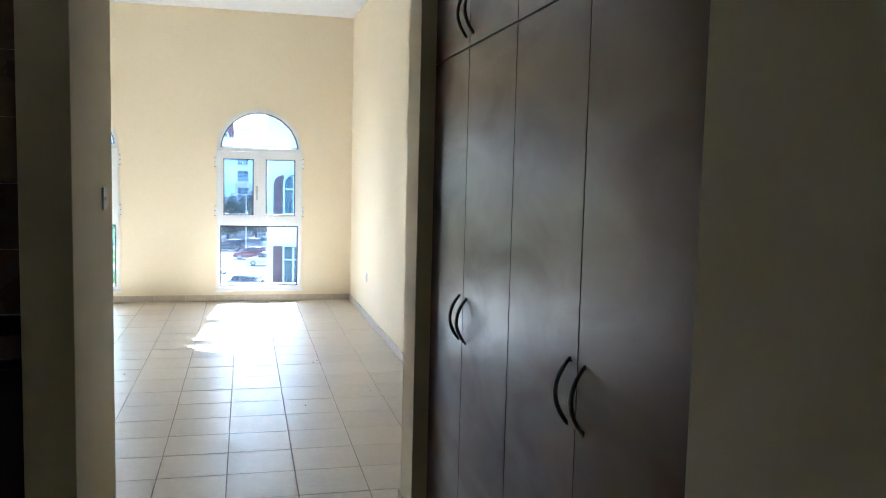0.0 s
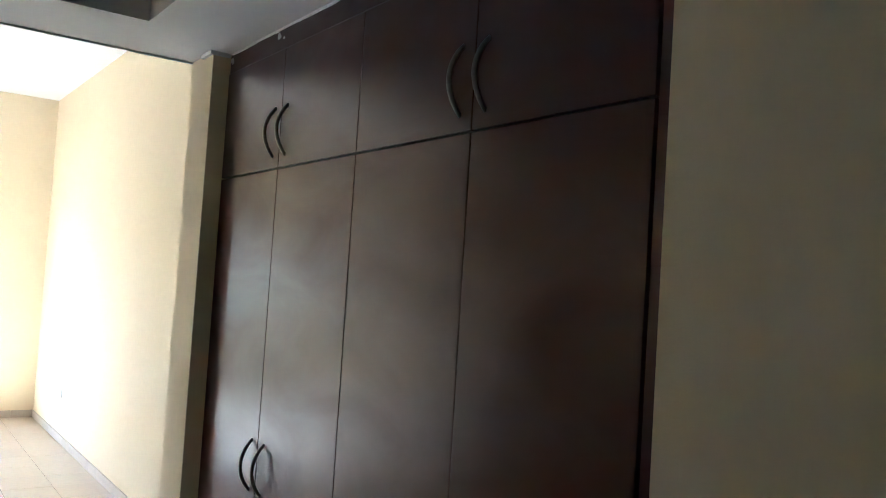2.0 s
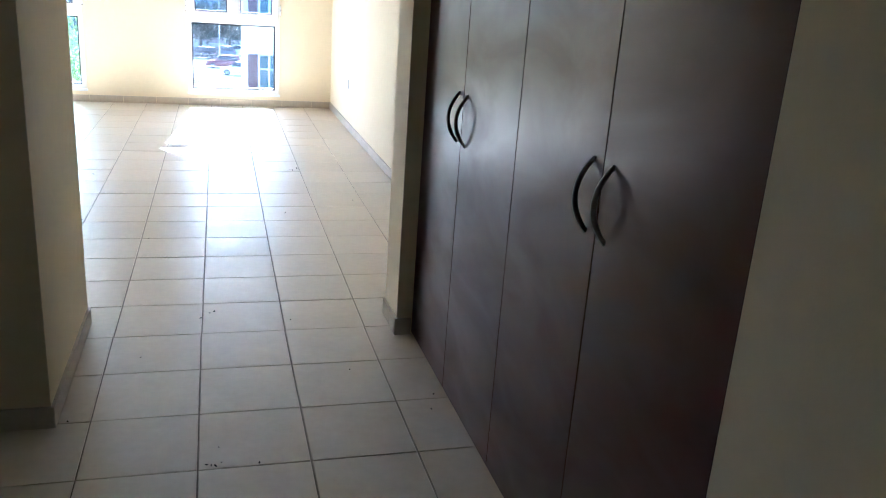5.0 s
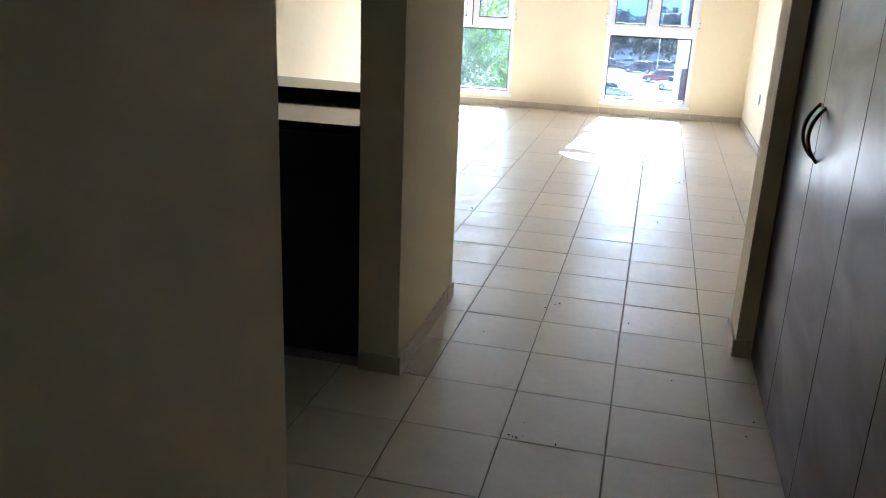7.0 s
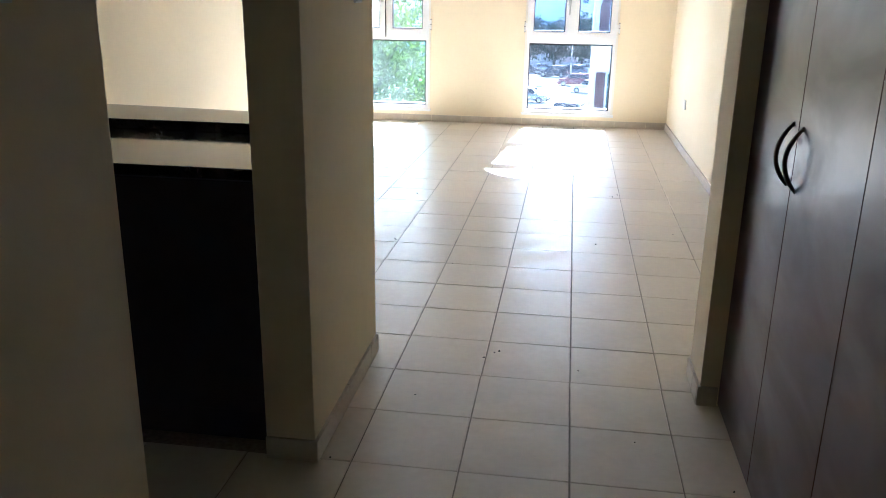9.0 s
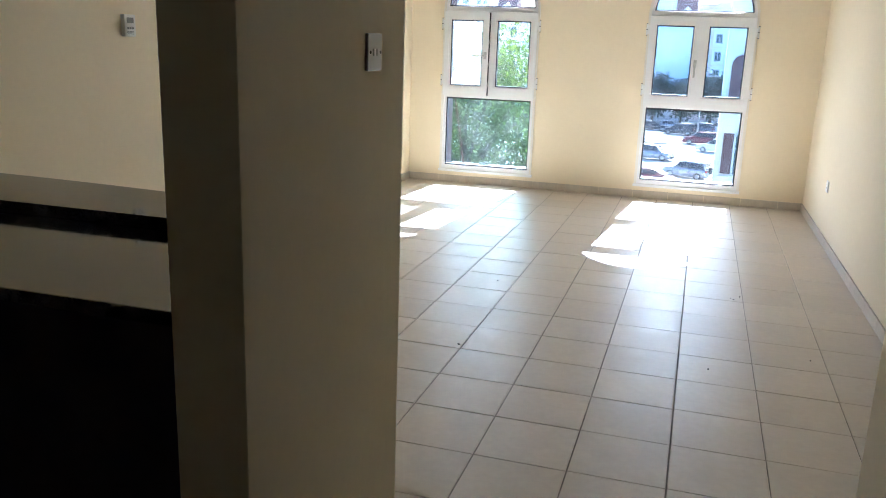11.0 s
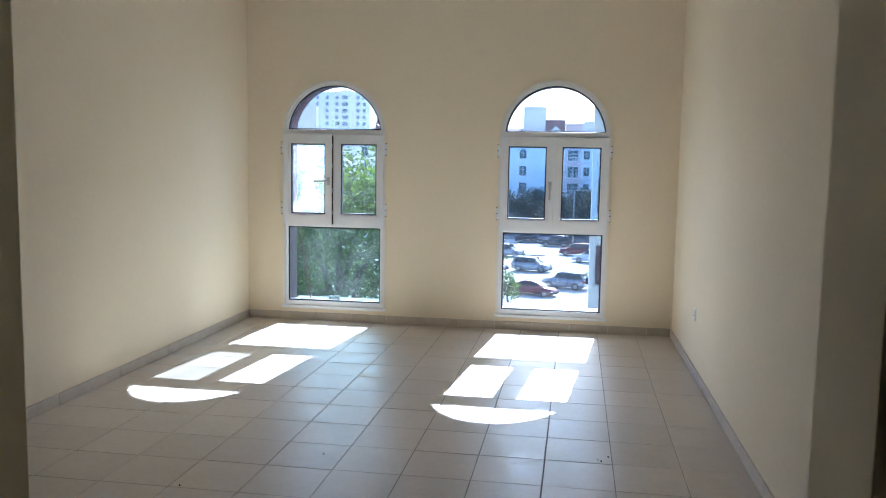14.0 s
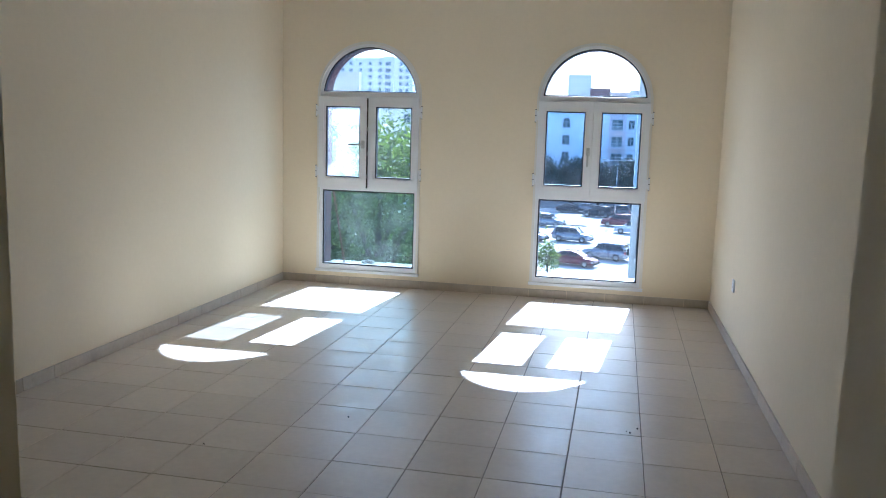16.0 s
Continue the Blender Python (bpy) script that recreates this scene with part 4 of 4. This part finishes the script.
# ---- trees ----
def tree(x, y, height, crown, leaves, leaf, mat, label, seed, kind="broadleaf"):
    rng = np.random.default_rng(seed)
    t = thing("tree", (x, y, GROUND), label, "tree")
    rx, ry, rz, cz = crown
    bm = bmesh.new()
    tube(bm, [(0, 0, 0), (0.1, 0.05, height * 0.2), (-0.05, 0.1, height * 0.42), (0.05, 0, height * 0.75)], height * 0.022, 10, [1.3, 1.0, 0.8, 0.25])
    tips = []
    for k in range(14):
        a, r = rng.uniform(0, 6.283), rng.uniform(0.35, 0.85)
        z0 = height * rng.uniform(0.25, 0.6)
        end = (rx * r * math.cos(a), ry * r * math.sin(a), cz + rz * rng.uniform(-0.5, 0.75))
        midp = (end[0] * 0.45, end[1] * 0.45, (z0 + end[2]) / 2 + 0.3)
        tube(bm, [(0, 0, z0), midp, end], height * 0.009, 6, [1, 0.7, 0.25])
        tips.append(end)
    part("trunk", bm, M["bark"], t, "", True)
    # leaves hang in clumps about the ends of the boughs
    n_cl = 110
    u = rng.normal(size=(n_cl, 3))
    u /= np.linalg.norm(u, axis=1)[:, None]
    centres = u * (rng.uniform(0.35, 1.0, (n_cl, 1)) ** 0.5) * np.array([rx, ry, rz]) * rng.uniform(0.8, 1.08, (n_cl, 1)) + np.array([0, 0, cz])
    per = leaves // n_cl
    spread = min(rx, rz) * 0.20
    pos = (centres[:, None, :] + rng.normal(size=(n_cl, per, 3)) * spread * np.array([1, 1, 0.8])).reshape(-1, 3)
    d = rng.normal(size=(len(pos), 3))
    d[:, 2] -= 0.5
    d /= np.linalg.norm(d, axis=1)[:, None]
    e = np.cross(d, rng.normal(size=d.shape))
    e /= np.linalg.norm(e, axis=1)[:, None]
    s = leaf * rng.uniform(0.6, 1.3, (len(pos), 1))
    q = np.stack([pos, pos + d * s * 0.5 + e * s * 0.22, pos + d * s, pos + d * s * 0.5 - e * s * 0.22], 1).reshape(-1, 3)
    me = bpy.data.meshes.new("crown")
    me.from_pydata(q.tolist(), [], np.arange(len(q)).reshape(-1, 4).tolist())
    me.materials.append(mat)
    ob = new("crown", me)
    ob.parent = t
    return t


tree(-8.6, 23, 13.0, (4.6, 3.6, 4.8, 8.2), 36000, 0.22, M["leaf"], "leafy bright green tree close outside the window", 3)
tree(-14.5, 31, 11.0, (4.5, 3.5, 4.2, 7.0), 12000, 0.26, M["leaf"], "green tree standing behind another tree", 4)
for k, (tx, ty, h) in enumerate(((-12.5, 139, 9.0), (-7.0, 141, 8.2), (-2.2, 140, 7.6), (2.6, 138, 9.0), (6.0, 140, 8.4), (-18.5, 140, 8.6), (11, 141, 8.0))):
    tree(tx, ty, h, (3.0, 2.4, h * 0.40, h * 0.58), 3600, 0.62, M["far_leaf"], "dark green tree in front of the pink apartment block", 10 + k)
tree(-4.9, 61.5, 3.4, (0.9, 0.9, 1.3, 2.2), 1500, 0.22, M["leaf"], "small young tree beside the parked cars", 30)

lp = thing("street_lamp", (0.7, 112, GROUND), "tall pale street lamp with a double arm in the car park", "street lamp")
part("pole", tube(bmesh.new(), [(0, 0, 0), (0, 0, 9.0)], 0.09, 10, [1.2, 0.7]), M["kerb"], lp)
part("arm", tube(bmesh.new(), [(-1.7, 0, 9.02), (0, 0, 8.9), (1.7, 0, 9.02)], 0.05, 8), M["kerb"], lp)
for sx in (-1.9, 1.9):
    part("lamp_head", boxes((sx - 0.35, sx + 0.35, -0.15, 0.15, 8.95, 9.10), bevel=0.03), M["kerb"], lp)

# shutter stay and rubble on the outer sill of the first window
M["rust_red"] = surface("rusty_red_paint", (0.26, 0.045, 0.035), (0.36, 0.075, 0.05), 20, 80, 0.6, 0.1, 0.1, 100)
stay = thing("shutter_stay", (WIN_C[0] - 0.40, 0.20, 0.86), "thin rusty red rod leaning in the window reveal", "rod")
part("rod", tube(bmesh.new(), [(0, 0, 0), (0.06, -0.01, -0.33), (0.125, -0.02, -0.70)], 0.0075, 8), M["rust_red"], stay)
rag = thing("plaster_lump", (WIN_C[0] - 0.03, 0.17, 0.169), "crumpled white plaster lump on the outer window sill", "rubble")
bm = bmesh.new()
bmesh.ops.create_icosphere(bm, subdivisions=3, radius=0.05)
for v in bm.verts:
    v.co *= 0.8 + 0.6 * noise.noise(v.co * 30)
    v.co.z = max(v.co.z * 0.6 + 0.02, 0.0)
    v.co.x *= 1.5
part("lump", bm, M["kerb"], rag)


# ---- skirting, laid in short pieces ----
skirt = structure("baseboard", boxes((HALL_R + 0.02, ROOM_R - 0.02, WARD_Y1 + 0.02, EDGE - 0.02, 0.0, 0.02)), M["skirting"], "low beige tile skirting along the walls")
SKIRT_H, SKIRT_T = 0.072, 0.011
skirt_cache = {}


def skirt_piece(length):
    key = round(length, 3)
    if key not in skirt_cache:
        skirt_cache[key] = mesh_of("skirting_tile", boxes((0, key, 0, SKIRT_T, 0, SKIRT_H), bevel=0.0015), M["skirting"])
    return skirt_cache[key]


def skirting(x0, y0, x1, y1, start=0.333):
    """Pieces from one corner to the other; the wall lies on the right-hand side of the run."""
    run = Vector((x1 - x0, y1 - y0, 0))
    total, turn = run.length, math.atan2(run.y, run.x)
    at, step = 0.0, start
    while at < total - 0.002:
        size = min(step, total - at)
        ob = new("skirting_tile", skirt_piece(size - 0.003))
        ob.parent = skirt
        d = run.normalized() * (at + 0.0015)
        ob.matrix_local = pose(x0 + d.x, y0 + d.y, 0.001, 0, 0, math.degrees(turn))
        at, step = at + size, 0.333


skirting(ROOM_R, -0.0, ROOM_L, -0.0, 0.21)
skirting(left_x(0), 0.0, left_x(-3.5), -3.5, 0.25)
skirting(left_x(-3.5), -3.5, left_x(-3.5), PIER_Y1)
skirting(ROOM_R, EDGE, ROOM_R, -0.012, 0.2)
skirting(HALL_R, WARD_Y1 - 0.002, HALL_R, EDGE, 0.1)
skirting(HALL_R - 0.011, WARD_Y1 - 0.012, HALL_R + 0.062, WARD_Y1 - 0.012)
skirting(HALL_R, EDGE, ROOM_R, EDGE)
skirting(HALL_L, PIER_Y1, HALL_L, PIER_Y0 - 0.011, 0.12)
skirting(HALL_L + 0.011, PIER_Y0, PIER_X, PIER_Y0)
skirting(HALL_L, NEAR_END, HALL_L, BACK, 0.3)
skirting(HALL_L - 0.13, NEAR_END, HALL_L + 0.011, NEAR_END)
skirting(HALL_R, BACK, HALL_R, WARD_Y0, 0.3)

# ---- floor tiles ----
tile_cache = {}


def tile_mesh(w, d):
    key = (round(w, 3), round(d, 3))
    if key not in tile_cache:
        bm = bmesh.new()
        b = 0.0016
        lo = [bm.verts.new(p) for p in ((0, 0, -0.004), (key[0], 0, -0.004), (key[0], key[1], -0.004), (0, key[1], -0.004))]
        md = [bm.verts.new(p) for p in ((0, 0, -b), (key[0], 0, -b), (key[0], key[1], -b), (0, key[1], -b))]
        hi = [bm.verts.new(p) for p in ((b, b, 0), (key[0] - b, b, 0), (key[0] - b, key[1] - b, 0), (b, key[1] - b, 0))]
        bm.faces.new(hi)
        for r, s in ((lo, md), (md, hi)):
            for i in range(4):
                bm.faces.new((r[i], r[(i + 1) % 4], s[(i + 1) % 4], s[i]))
        tile_cache[key] = mesh_of("floor_tile", bm, M["tile"])
    return tile_cache[key]


def tile_rows():
    ys = [-6.53]
    while ys[-1] < 0:
        ys.append(ys[-1] + (0.3265 if ys[-1] < -3.95 else 0.341))
    while ys[0] > BACK:
        ys.insert(0, ys[0] - 0.333)
    return ys


JOINT = {0.0: 0.0030, -0.33: 0.0026, 0.33: 0.0019, -0.67: 0.0022}     # half widths of the wider joints


def lay(x0, x1, y0, y1, extra=None):
    """Tiles of one area, cut at its edges; rest beyond the count go to one mesh."""
    ys = tile_rows()
    cols = [0.3335 * k for k in range(-10, 5)]
    for a, b in zip(cols, cols[1:]):
        for c, d in zip(ys, ys[1:]):
            lean = max(0.0, c + 6.5) * 0.0065
            g = JOINT.get(round(a, 2), 0.0015)
            h = JOINT.get(round(b, 2), 0.0015)
            u0, u1, v0, v1 = max(a + g + lean, x0), min(b - h + lean, x1), max(c + 0.0016, y0), min(d - 0.0016, y1)
            if u1 - u0 < 0.012 or v1 - v0 < 0.012:
                continue
            ob = new("floor_tile", tile_mesh(u1 - u0, v1 - v0))
            ob.location = (u0, v0, random.uniform(-0.0004, 0.0003))
            ob.rotation_euler = (random.uniform(-0.002, 0.002), random.uniform(-0.002, 0.002), -0.0065 if c > -6.5 else 0)
            ob.parent = floor


# the areas meet on joints
lay(ROOM_L - 0.07, ROOM_R, -6.2035, 0.0)
lay(-0.667, HALL_R + 0.08, -10.3, -6.2035)
lay(-1.9, -0.667, -7.862, -6.863)
lay(HALL_L, -0.667, -10.3, -7.862)
lay(HALL_L, -0.667, -6.863, -6.2035)
